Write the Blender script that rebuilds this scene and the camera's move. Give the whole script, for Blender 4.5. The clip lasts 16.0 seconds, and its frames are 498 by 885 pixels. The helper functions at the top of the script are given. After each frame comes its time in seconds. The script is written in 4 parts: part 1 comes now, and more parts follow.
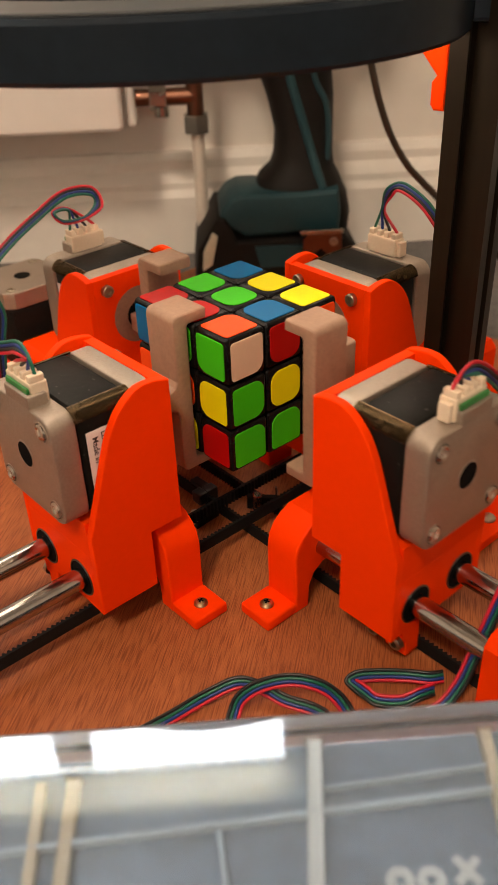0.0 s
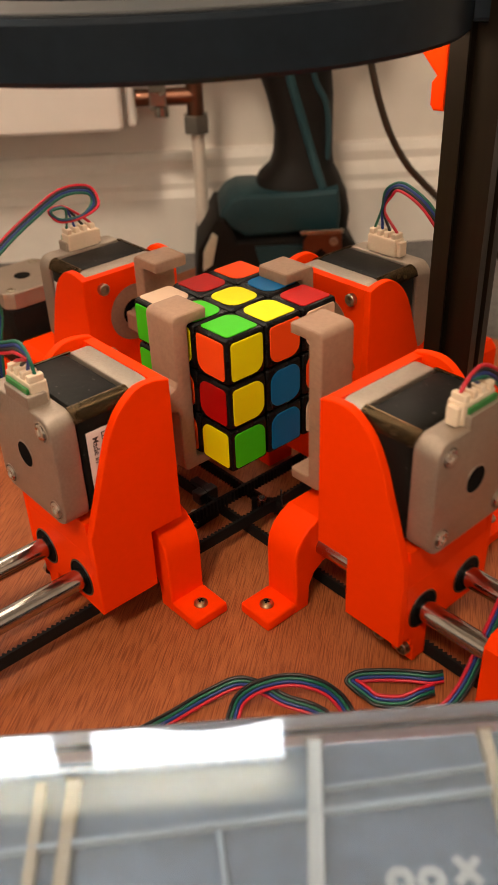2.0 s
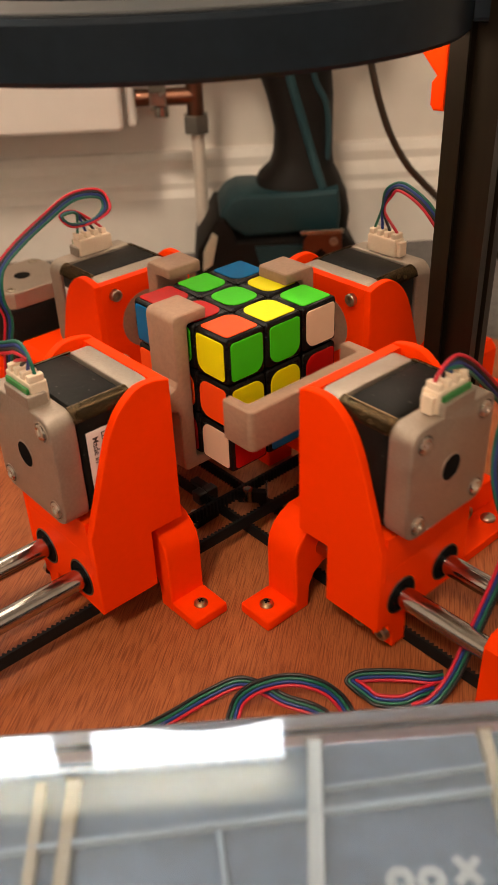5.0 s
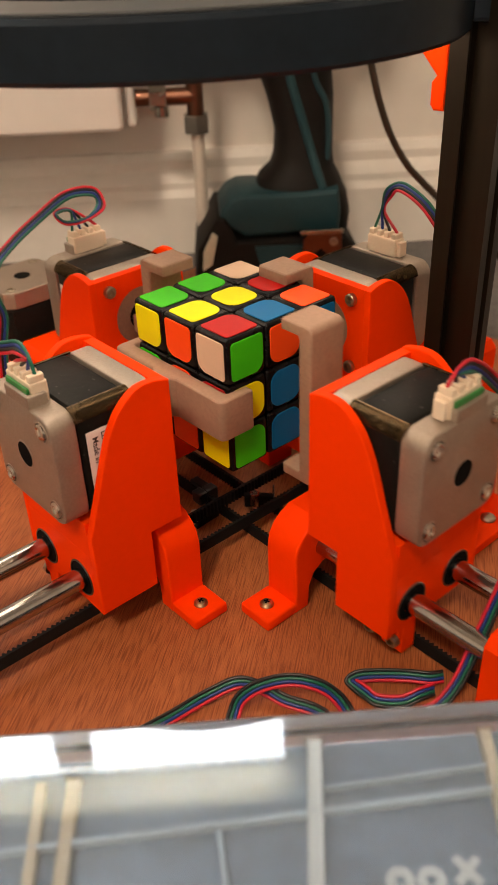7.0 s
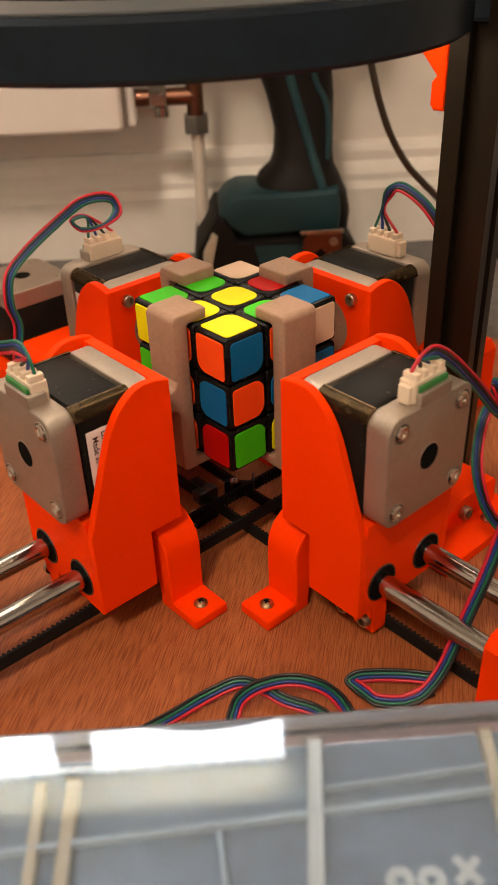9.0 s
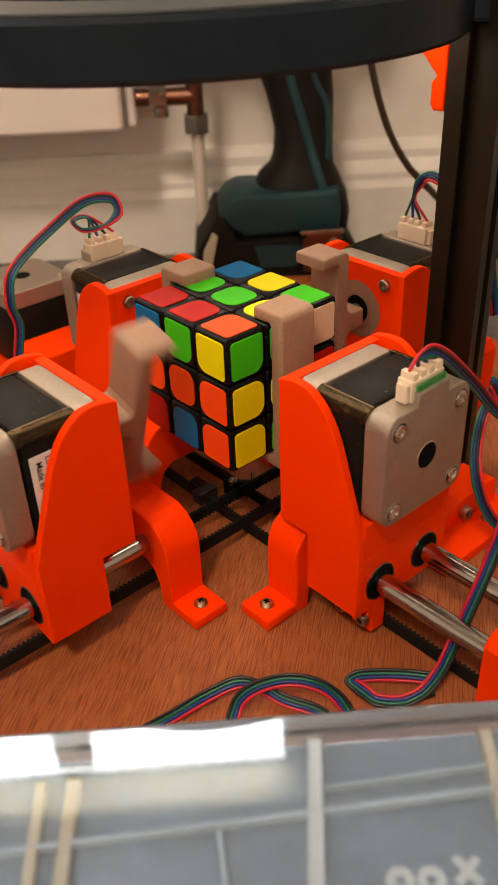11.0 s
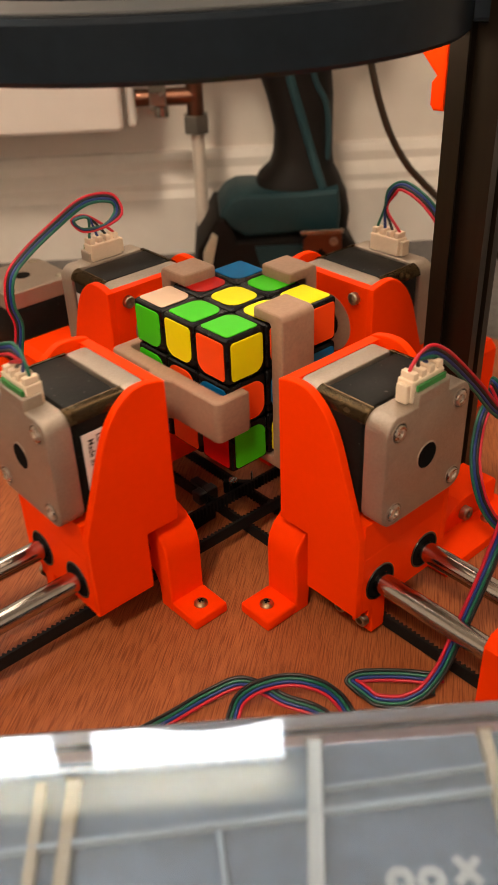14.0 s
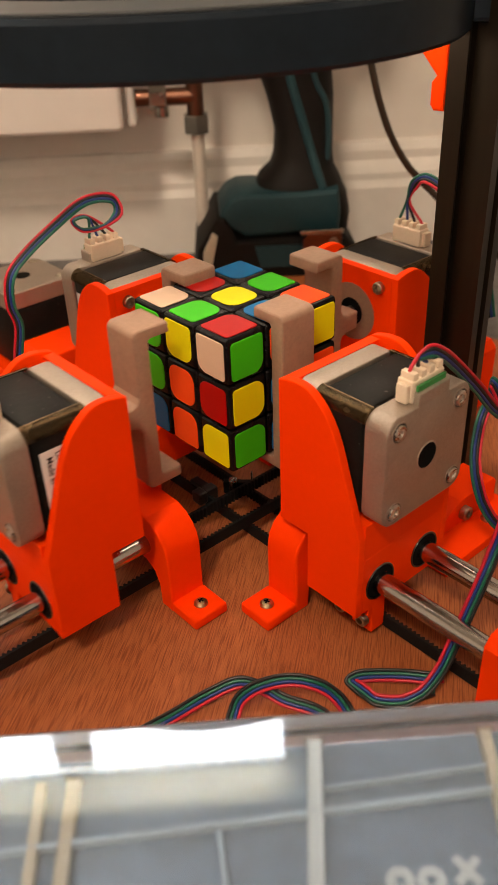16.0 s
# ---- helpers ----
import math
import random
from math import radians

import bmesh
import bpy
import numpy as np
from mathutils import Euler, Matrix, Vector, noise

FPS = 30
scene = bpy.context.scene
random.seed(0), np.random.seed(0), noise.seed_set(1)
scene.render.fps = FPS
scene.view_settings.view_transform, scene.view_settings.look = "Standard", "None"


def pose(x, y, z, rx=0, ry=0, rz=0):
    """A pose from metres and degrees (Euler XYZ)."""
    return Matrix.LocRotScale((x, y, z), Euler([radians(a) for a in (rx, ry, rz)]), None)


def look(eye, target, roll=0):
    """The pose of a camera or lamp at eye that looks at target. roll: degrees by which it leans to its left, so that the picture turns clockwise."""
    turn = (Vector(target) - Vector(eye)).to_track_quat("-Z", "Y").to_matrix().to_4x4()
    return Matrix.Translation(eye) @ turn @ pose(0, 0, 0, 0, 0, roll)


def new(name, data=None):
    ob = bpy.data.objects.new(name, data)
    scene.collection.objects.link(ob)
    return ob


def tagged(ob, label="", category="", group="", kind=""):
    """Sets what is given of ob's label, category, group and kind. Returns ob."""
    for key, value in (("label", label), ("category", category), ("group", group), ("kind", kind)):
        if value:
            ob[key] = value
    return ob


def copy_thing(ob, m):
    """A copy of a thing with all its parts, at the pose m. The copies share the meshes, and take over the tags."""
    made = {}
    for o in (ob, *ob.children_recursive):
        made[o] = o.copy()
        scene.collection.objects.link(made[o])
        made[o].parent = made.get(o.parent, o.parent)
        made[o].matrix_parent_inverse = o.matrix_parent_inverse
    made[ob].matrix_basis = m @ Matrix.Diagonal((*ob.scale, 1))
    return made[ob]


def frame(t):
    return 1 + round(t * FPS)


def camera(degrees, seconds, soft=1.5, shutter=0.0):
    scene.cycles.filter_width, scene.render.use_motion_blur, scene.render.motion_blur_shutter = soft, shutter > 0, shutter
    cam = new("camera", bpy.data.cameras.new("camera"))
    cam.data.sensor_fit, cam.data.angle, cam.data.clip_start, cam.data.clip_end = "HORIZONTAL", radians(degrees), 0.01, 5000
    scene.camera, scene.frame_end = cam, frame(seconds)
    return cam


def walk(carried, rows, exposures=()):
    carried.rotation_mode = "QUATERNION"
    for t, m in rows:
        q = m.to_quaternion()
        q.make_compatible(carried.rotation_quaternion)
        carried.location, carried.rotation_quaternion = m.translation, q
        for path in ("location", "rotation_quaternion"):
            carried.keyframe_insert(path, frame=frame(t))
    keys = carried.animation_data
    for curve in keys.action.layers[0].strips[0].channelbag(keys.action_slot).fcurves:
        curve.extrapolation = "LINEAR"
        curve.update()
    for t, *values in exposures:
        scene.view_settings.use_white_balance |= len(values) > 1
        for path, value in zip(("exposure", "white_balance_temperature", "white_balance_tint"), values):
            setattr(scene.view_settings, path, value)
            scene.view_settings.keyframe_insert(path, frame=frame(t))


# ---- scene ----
# All builders below work in millimetres; part() turns them into metres.
# z = 0 is the top of the wooden board; the cube's centre is 78 mm above it.
import itertools

AXIS = 78.0
EYE = Vector((-0.1944, -0.2324, AXIS / 1000 + 0.1566))
AZ, EL = radians(49.40), radians(-32.87)
AIM = EYE + Vector((math.cos(EL) * math.cos(AZ), math.cos(EL) * math.sin(AZ), math.sin(EL)))
cam = camera(32.91, 16.0, soft=1.5, shutter=0.45)
cam.data.dof.use_dof = True
cam.data.dof.focus_distance = 0.325
cam.data.dof.aperture_fstop = 22.0
walk(cam, [(0.0, look(EYE, AIM, -2.3)), (16.0, look(EYE, AIM, -2.3))], exposures=[(0.0, 0.0), (16.0, 0.0)])

# ---- world and light ----
world = bpy.data.worlds.new("world")
scene.world = world
world.use_nodes = True
sky = world.node_tree.nodes.new("ShaderNodeTexSky")
sky.sky_type, sky.sun_disc, sky.sun_elevation, sky.sun_rotation = "NISHITA", False, radians(35), radians(20)
back = world.node_tree.nodes["Background"]
world.node_tree.links.new(sky.outputs[0], back.inputs["Color"])
back.inputs["Strength"].default_value = 0.1

# the back wall's own frame: x along the wall, y into it, z up from the carpet
FLOOR = -12.0
WT, WN = Vector((0.7847, -0.6199, 0)), Vector((0.6199, 0.7847, 0))
WALL = Matrix(((WT.x, WN.x, 0, 0.2579), (WT.y, WN.y, 0, 0.2953), (0, 0, 1, FLOOR / 1000), (0, 0, 0, 1)))


def area_lamp(name, m, sx, sy, watts, color):
    la = bpy.data.lights.new(name, "AREA")
    la.shape, la.size, la.size_y, la.energy, la.color = "RECTANGLE", sx, sy, watts, color
    ob = new(name, la)
    ob.matrix_basis = m
    return ob


# lamps added in the opening stand in for daylight through pane and blind
area_lamp("window_light", WALL @ pose(-0.093, 0.006, 0.818, -90, 0, 0), 0.242, 0.074, 0.85, (0.92, 0.97, 1.0))
area_lamp("window_light", WALL @ pose(-0.68, 0.006, 0.818, -90, 0, 0), 0.836, 0.074, 2.9, (0.92, 0.97, 1.0))
area_lamp("blind_light", WALL @ pose(-0.54, 0.012, 0.905, -90, 0, 0), 1.14, 0.085, 4.2, (0.98, 0.98, 0.90))
# unseen warm lamp overhead, added and placed to suit how tops and fronts are lit
area_lamp("ceiling_light_bulb", WALL @ pose(-0.60, -1.90, 2.30), 0.40, 0.40, 52.0, (1.0, 0.80, 0.60))


# ---- materials ----
def mat(name, color, rough=0.5, metal=0.0, vary=0.12, scale=60.0, bump=0.0, bump_scale=400.0, dark=None, coat=0.0,
        stretch=(1, 1, 1), turn=0.0, ior=1.5, rough_vary=0.08, spec=0.5, flecks=0.0):
    m = bpy.data.materials.new(name)
    m.use_nodes = True
    nt = m.node_tree
    bs = nt.nodes["Principled BSDF"]
    bs.inputs["Roughness"].default_value, bs.inputs["Metallic"].default_value = rough, metal
    bs.inputs["Coat Weight"].default_value, bs.inputs["IOR"].default_value = coat, ior
    bs.inputs["Specular IOR Level"].default_value = spec
    co = nt.nodes.new("ShaderNodeTexCoord")
    mp = nt.nodes.new("ShaderNodeMapping")
    mp.inputs["Scale"].default_value, mp.inputs["Rotation"].default_value = stretch, (0, 0, radians(turn))
    nt.links.new(co.outputs["Object"], mp.inputs["Vector"])
    n1, n2 = nt.nodes.new("ShaderNodeTexNoise"), nt.nodes.new("ShaderNodeTexNoise")
    n1.inputs["Scale"].default_value, n1.inputs["Detail"].default_value = scale, 3
    n2.inputs["Scale"].default_value, n2.inputs["Detail"].default_value = scale * 9, 4
    for n in (n1, n2):
        nt.links.new(mp.outputs[0], n.inputs["Vector"])
    mx = nt.nodes.new("ShaderNodeMath")
    mx.operation = "MULTIPLY_ADD"
    mx.inputs[1].default_value = 0.5
    hv = nt.nodes.new("ShaderNodeMath")
    hv.operation = "MULTIPLY"
    hv.inputs[1].default_value = 0.5
    nt.links.new(n2.outputs["Fac"], hv.inputs[0])
    nt.links.new(n1.outputs["Fac"], mx.inputs[0])
    nt.links.new(hv.outputs[0], mx.inputs[2])
    ramp = nt.nodes.new("ShaderNodeValToRGB")
    lo = dark or tuple(c * (1 - vary) for c in color)
    hi = tuple(min(1.0, c * (1 + vary * 0.6)) for c in color)
    ramp.color_ramp.elements[0].position, ramp.color_ramp.elements[1].position = 0.32, 0.68
    ramp.color_ramp.elements[0].color, ramp.color_ramp.elements[1].color = (*lo, 1), (*hi, 1)
    nt.links.new(mx.outputs[0], ramp.inputs[0])
    nt.links.new(ramp.outputs[0], bs.inputs["Base Color"])
    if flecks:
        nf, rf, mf = nt.nodes.new("ShaderNodeTexNoise"), nt.nodes.new("ShaderNodeValToRGB"), nt.nodes.new("ShaderNodeMix")
        nf.inputs["Scale"].default_value, nf.inputs["Detail"].default_value = 620, 2
        nt.links.new(mp.outputs[0], nf.inputs["Vector"])
        rf.color_ramp.elements[0].position, rf.color_ramp.elements[1].position = 0.70, 0.74
        nt.links.new(nf.outputs["Fac"], rf.inputs[0])
        mf.data_type = "RGBA"
        mf.inputs["B"].default_value = (flecks, flecks * 0.93, flecks * 0.85, 1)
        nt.links.new(rf.outputs[0], mf.inputs["Factor"])
        nt.links.new(ramp.outputs[0], mf.inputs["A"])
        nt.links.new(mf.outputs["Result"], bs.inputs["Base Color"])
    rr = nt.nodes.new("ShaderNodeMapRange")
    rr.inputs["To Min"].default_value, rr.inputs["To Max"].default_value = max(0.02, rough - rough_vary), min(1, rough + rough_vary)
    nt.links.new(n1.outputs["Fac"], rr.inputs["Value"])
    nt.links.new(rr.outputs[0], bs.inputs["Roughness"])
    if bump:
        n3 = nt.nodes.new("ShaderNodeTexNoise")
        n3.inputs["Scale"].default_value, n3.inputs["Detail"].default_value = bump_scale, 5
        nt.links.new(mp.outputs[0], n3.inputs["Vector"])
        b = nt.nodes.new("ShaderNodeBump")
        b.inputs["Strength"].default_value, b.inputs["Distance"].default_value = bump, 0.0004
        nt.links.new(n3.outputs["Fac"], b.inputs["Height"])
        nt.links.new(b.outputs[0], bs.inputs["Normal"])
    return m


def wood_material():
    """Reddish tropical plywood: long soft bands, fine dark pores along the grain."""
    m = bpy.data.materials.new("mahogany_ply")
    m.use_nodes = True
    nt = m.node_tree
    bs = nt.nodes["Principled BSDF"]
    co = nt.nodes.new("ShaderNodeTexCoord")
    turn = nt.nodes.new("ShaderNodeMapping")
    turn.inputs["Rotation"].default_value = (0, 0, radians(-37))
    nt.links.new(co.outputs["Object"], turn.inputs["Vector"])

    def layer(scale, stretch, detail):
        mp = nt.nodes.new("ShaderNodeMapping")
        mp.inputs["Scale"].default_value = stretch
        n = nt.nodes.new("ShaderNodeTexNoise")
        n.inputs["Scale"].default_value, n.inputs["Detail"].default_value = scale, detail
        nt.links.new(turn.outputs[0], mp.inputs["Vector"])
        nt.links.new(mp.outputs[0], n.inputs["Vector"])
        return n
    bands = layer(34, (0.12, 1, 1), 3)
    pores = layer(2000, (0.042, 1, 1), 3)
    fine = layer(4200, (0.03, 1, 1), 2)
    ramp = nt.nodes.new("ShaderNodeValToRGB")
    ramp.color_ramp.elements[0].position, ramp.color_ramp.elements[1].position = 0.3, 0.72
    ramp.color_ramp.elements[0].color, ramp.color_ramp.elements[1].color = (0.335, 0.099, 0.031, 1), (0.46, 0.148, 0.050, 1)
    nt.links.new(bands.outputs["Fac"], ramp.inputs[0])
    pr = nt.nodes.new("ShaderNodeValToRGB")
    pr.color_ramp.elements[0].position, pr.color_ramp.elements[1].position = 0.37, 0.52
    pr.color_ramp.elements[0].color, pr.color_ramp.elements[1].color = (0.60, 0.51, 0.46, 1), (1, 1, 1, 1)
    nt.links.new(pores.outputs["Fac"], pr.inputs[0])
    fr = nt.nodes.new("ShaderNodeValToRGB")
    fr.color_ramp.elements[0].position, fr.color_ramp.elements[1].position = 0.3, 0.7
    fr.color_ramp.elements[0].color, fr.color_ramp.elements[1].color = (0.74, 0.70, 0.67, 1), (1.22, 1.22, 1.22, 1)
    nt.links.new(fine.outputs["Fac"], fr.inputs[0])
    last = ramp.outputs[0]
    for r in (pr, fr):
        mu = nt.nodes.new("ShaderNodeMix")
        mu.data_type, mu.blend_type = "RGBA", "MULTIPLY"
        mu.inputs["Factor"].default_value = 1.0
        nt.links.new(last, mu.inputs["A"])
        nt.links.new(r.outputs[0], mu.inputs["B"])
        last = mu.outputs["Result"]
    nt.links.new(last, bs.inputs["Base Color"])
    bs.inputs["Roughness"].default_value = 0.5
    bs.inputs["Specular IOR Level"].default_value = 0.3
    b = nt.nodes.new("ShaderNodeBump")
    b.inputs["Strength"].default_value, b.inputs["Distance"].default_value = 0.35, 0.0003
    nt.links.new(pores.outputs["Fac"], b.inputs["Height"])
    nt.links.new(b.outputs[0], bs.inputs["Normal"])
    return m


def clear_material(name, color, rough, ior=1.46):
    m = bpy.data.materials.new(name)
    m.use_nodes = True
    bs = m.node_tree.nodes["Principled BSDF"]
    bs.inputs["Base Color"].default_value = (*color, 1)
    bs.inputs["Transmission Weight"].default_value, bs.inputs["Roughness"].default_value, bs.inputs["IOR"].default_value = 1.0, rough, ior
    return m


def glow_material(name, color, strength):
    m = bpy.data.materials.new(name)
    m.use_nodes = True
    bs = m.node_tree.nodes["Principled BSDF"]
    bs.inputs["Base Color"].default_value = (*color, 1)
    bs.inputs["Emission Color"].default_value, bs.inputs["Emission Strength"].default_value = (*color, 1), strength
    return m


ORANGE = mat("orange_printed_plastic", (1.0, 0.047, 0.0), 0.5, vary=0.05, scale=40, bump=0.10, bump_scale=900, spec=0.06)
GREYP = mat("grey_printed_plastic", (0.345, 0.210, 0.143), 0.5, vary=0.16, scale=70, bump=0.16, bump_scale=900, spec=0.3)
ALU = mat("cast_aluminium", (0.43, 0.355, 0.29), 0.44, 0.72, vary=0.14, scale=110, bump=0.6, bump_scale=1900)
STEEL = mat("polished_steel", (0.46, 0.44, 0.42), 0.17, 1.0, vary=0.05, scale=50, stretch=(0.1, 1, 1), rough_vary=0.04)
BRASS = mat("yellow_zinc_screw", (0.50, 0.37, 0.20), 0.36, 1.0, vary=0.2, scale=300)
SCREW = mat("screw_steel", (0.42, 0.36, 0.28), 0.33, 1.0, vary=0.15, scale=300)
ZINC = mat("bright_zinc_screw", (0.62, 0.58, 0.52), 0.28, 1.0, vary=0.12, scale=300)
DARKST = mat("dull_steel", (0.16, 0.15, 0.14), 0.35, 1.0, vary=0.2, scale=200)
LAMS = mat("black_motor_stack", (0.010, 0.009, 0.008), 0.42, 0.0, spec=0.11, flecks=0.08, vary=0.3, scale=90, bump=0.1, bump_scale=500)
BRONZE = mat("ground_lamination_edge", (0.15, 0.096, 0.045), 0.26, 0.9, vary=0.3, scale=200)
BLACKP = mat("black_plastic", (0.012, 0.012, 0.013), 0.35, vary=0.3, scale=60)
CUBEP = mat("black_cube_plastic", (0.006, 0.005, 0.005), 0.26, spec=0.18, vary=0.2, scale=90)
BELT = mat("black_rubber_belt", (0.008, 0.008, 0.008), 0.7, spec=0.2, vary=0.3, scale=200)
RINGP = mat("black_satin_ring", (0.010, 0.017, 0.026), 0.45, vary=0.3, scale=20, spec=0.2)
TRIM = mat("slate_grey_trim", (0.06, 0.065, 0.07), 0.4, vary=0.2, scale=30)
# near-black: shade of bores and slots put into flat discs; also the black seals
HOLE = mat("unlit_bore", (0.004, 0.004, 0.004), 0.9, spec=0.1)
ANOD = mat("black_anodised_aluminium", (0.022, 0.014, 0.007), 0.38, 0.6, spec=0.5, vary=0.25, scale=30, stretch=(1, 1, 0.05))
CREAM = mat("cream_nylon", (0.80, 0.64, 0.48), 0.45, vary=0.06, scale=120)
PCB = mat("green_circuit_board", (0.03, 0.22, 0.05), 0.4, vary=0.2, scale=200)
LABEL = mat("white_paper_label", (0.78, 0.74, 0.70), 0.6, vary=0.05)
INK = mat("black_ink", (0.02, 0.02, 0.02), 0.6)
WOOD = wood_material()
CARPET = mat("grey_carpet", (0.16, 0.15, 0.145), 0.95, vary=0.35, scale=160, bump=1.0, bump_scale=700)
PAINT = mat("white_wall_paint", (0.80, 0.745, 0.68), 0.6, vary=0.05, scale=6, bump=0.05, bump_scale=200)
GLOSSW = mat("white_gloss_woodwork", (0.80, 0.75, 0.69), 0.5, vary=0.05, scale=10)
# pipe paint toned down: the shade on the pipe is put into its colour
PIPESHADE = mat("pipe_paint_with_shade", (0.58, 0.52, 0.45), 0.6, vary=0.08, scale=40)
RADW = mat("white_radiator_enamel", (0.87, 0.84, 0.80), 0.3, vary=0.03, scale=10)
COPPER = mat("copper_pipe", (0.20, 0.095, 0.062), 0.32, 1.0, vary=0.2, scale=80)
CHROME = mat("nickel_fitting", (0.40, 0.38, 0.34), 0.25, 1.0, vary=0.15, scale=80)
TEAL = mat("teal_tool_plastic", (0.014, 0.050, 0.062), 0.5, spec=0.3, vary=0.15, scale=40, bump=0.1, bump_scale=900)
RUBBER = mat("black_rubber_grip", (0.008, 0.0065, 0.0055), 0.6, spec=0.2, vary=0.25, scale=60, bump=0.2, bump_scale=600)
PALE = mat("pale_battery_label", (0.55, 0.52, 0.40), 0.5, vary=0.1)
WIRES = {c: mat(c + "_wire_insulation", v, 0.38, vary=0.08, scale=100) for c, v in
         dict(black=(0.012, 0.012, 0.012), green=(0.008, 0.12, 0.075), blue=(0.012, 0.035, 0.20), red=(0.55, 0.012, 0.03)).items()}
CABLE = mat("dark_brown_cable", (0.028, 0.018, 0.010), 0.35, vary=0.2, scale=60)
BLIND = bpy.data.materials.new("cream_blind_slat")
BLIND.use_nodes = True
_t = BLIND.node_tree
_d, _l, _m = (_t.nodes.new("ShaderNode" + k) for k in ("BsdfDiffuse", "BsdfTranslucent", "MixShader"))
_d.inputs["Color"].default_value, _l.inputs["Color"].default_value = (0.74, 0.68, 0.55, 1), (0.72, 0.66, 0.52, 1)
_t.links.new(_d.outputs[0], _m.inputs[1])
_t.links.new(_l.outputs[0], _m.inputs[2])
_t.links.new(_m.outputs[0], _t.nodes["Material Output"].inputs["Surface"])
RINGLIT = glow_material("lit_ring_diffuser", (1.0, 0.82, 0.62), 4.8)
FOAM = mat("grey_box_base", (0.125, 0.160, 0.190), 0.7, vary=0.4, scale=25, spec=0.2)
TANRIB = mat("tan_moulded_plastic", (0.44, 0.34, 0.22), 0.5, spec=0.2, vary=0.15, scale=60)
SLATE = mat("slate_grey_rib", (0.27, 0.31, 0.32), 0.5, spec=0.2, vary=0.12, scale=60)
RIB = mat("cream_moulded_plastic", (0.46, 0.45, 0.40), 0.5, spec=0.2, vary=0.08, scale=60)
HAZE = clear_material("hazy_clear_lid", (0.64, 0.74, 0.88), 0.03, 1.65)
HAZE.node_tree.nodes["Principled BSDF"].inputs["Transmission Weight"].default_value = 0.96
CLEAR = clear_material("clear_polystyrene", (0.93, 0.95, 0.97), 0.06)
FROST = clear_material("frosted_divider", (0.9, 0.91, 0.92), 0.35)
STICK = {k: mat(n + "_sticker", v, 0.30, vary=0.03, scale=50, rough_vary=0.04, spec=0.16) for k, n, v in (
    ("R", "dark_red", (0.42, 0.004, 0.003)), ("O", "orange", (0.95, 0.078, 0.008)), ("Y", "yellow", (0.80, 0.70, 0.003)),
    ("G", "green", (0.05, 0.50, 0.008)), ("B", "blue", (0.002, 0.118, 0.30)), ("W", "white", (0.68, 0.47, 0.33)))}


# ---- builders ----
def box(bm, x0, x1, y0, y1, z0, z1, bevel=0.0, seg=2, m=None):
    r = bmesh.ops.create_cube(bm, size=1.0)
    vs = r["verts"]
    for v in vs:
        v.co = Vector(((x0 + x1) / 2 + v.co.x * (x1 - x0), (y0 + y1) / 2 + v.co.y * (y1 - y0), (z0 + z1) / 2 + v.co.z * (z1 - z0)))
        if m:
            v.co = m @ v.co
    if bevel:
        es = list({e for v in vs for e in v.link_edges})
        bmesh.ops.bevel(bm, geom=es, offset=bevel, segments=seg, affect="EDGES", profile=0.5)
    return bm


def rod(bm, p0, p1, r, seg=24, r2=None, bevel=0.0):
    p0, p1 = Vector(p0), Vector(p1)
    d = p1 - p0
    m = Matrix.Translation((p0 + p1) / 2) @ d.to_track_quat("Z", "Y").to_matrix().to_4x4()
    g = bmesh.ops.create_cone(bm, cap_ends=True, segments=seg, radius1=r, radius2=r if r2 is None else r2, depth=d.length, matrix=m)
    if bevel:
        es = [e for e in {e for v in g["verts"] for e in v.link_edges} if any(len(f.verts) > 4 for f in e.link_faces)]
        bmesh.ops.bevel(bm, geom=es, offset=bevel, segments=2, affect="EDGES", profile=0.5)
    return bm


def prism(bm, pts, fix, a, b, bevel=0.0, seg=2):
    """A polygon swept from a to b along the axis named fix; pts are its two other coordinates in x, y, z order."""
    def at(u, v, w):
        return {"x": (w, u, v), "y": (u, w, v), "z": (u, v, w)}[fix]
    lo = [bm.verts.new(at(u, v, a)) for u, v in pts]
    hi = [bm.verts.new(at(u, v, b)) for u, v in pts]
    n = len(pts)
    fs = [bm.faces.new(lo), bm.faces.new(hi[::-1])]
    fs += [bm.faces.new((lo[i], hi[i], hi[(i + 1) % n], lo[(i + 1) % n])) for i in range(n)]
    bmesh.ops.recalc_face_normals(bm, faces=fs)
    if bevel:
        es = [e for f in fs[:2] for e in f.edges]
        bmesh.ops.bevel(bm, geom=list(set(es)), offset=bevel, segments=seg, affect="EDGES", profile=0.5)
    return bm


def ring(bm, c, r0, r1, z0, z1, seg=96, chamfer=2.0, m=None):
    """A flat ring about the z axis through c, with its outer edges rounded."""
    prof = [(r0, z0), (r1 - chamfer, z0), (r1, z0 + chamfer), (r1, z1 - chamfer), (r1 - chamfer, z1), (r0, z1)]
    rows = []
    for i in range(seg):
        a = 2 * math.pi * i / seg
        row = [Vector((c[0] + r * math.cos(a), c[1] + r * math.sin(a), z)) for r, z in prof]
        rows.append([bm.verts.new(m @ v if m else v) for v in row])
    for i in range(seg):
        q, w = rows[i], rows[(i + 1) % seg]
        for k in range(len(prof)):
            k2 = (k + 1) % len(prof)
            bm.faces.new((q[k], w[k], w[k2], q[k2]))
    return bm


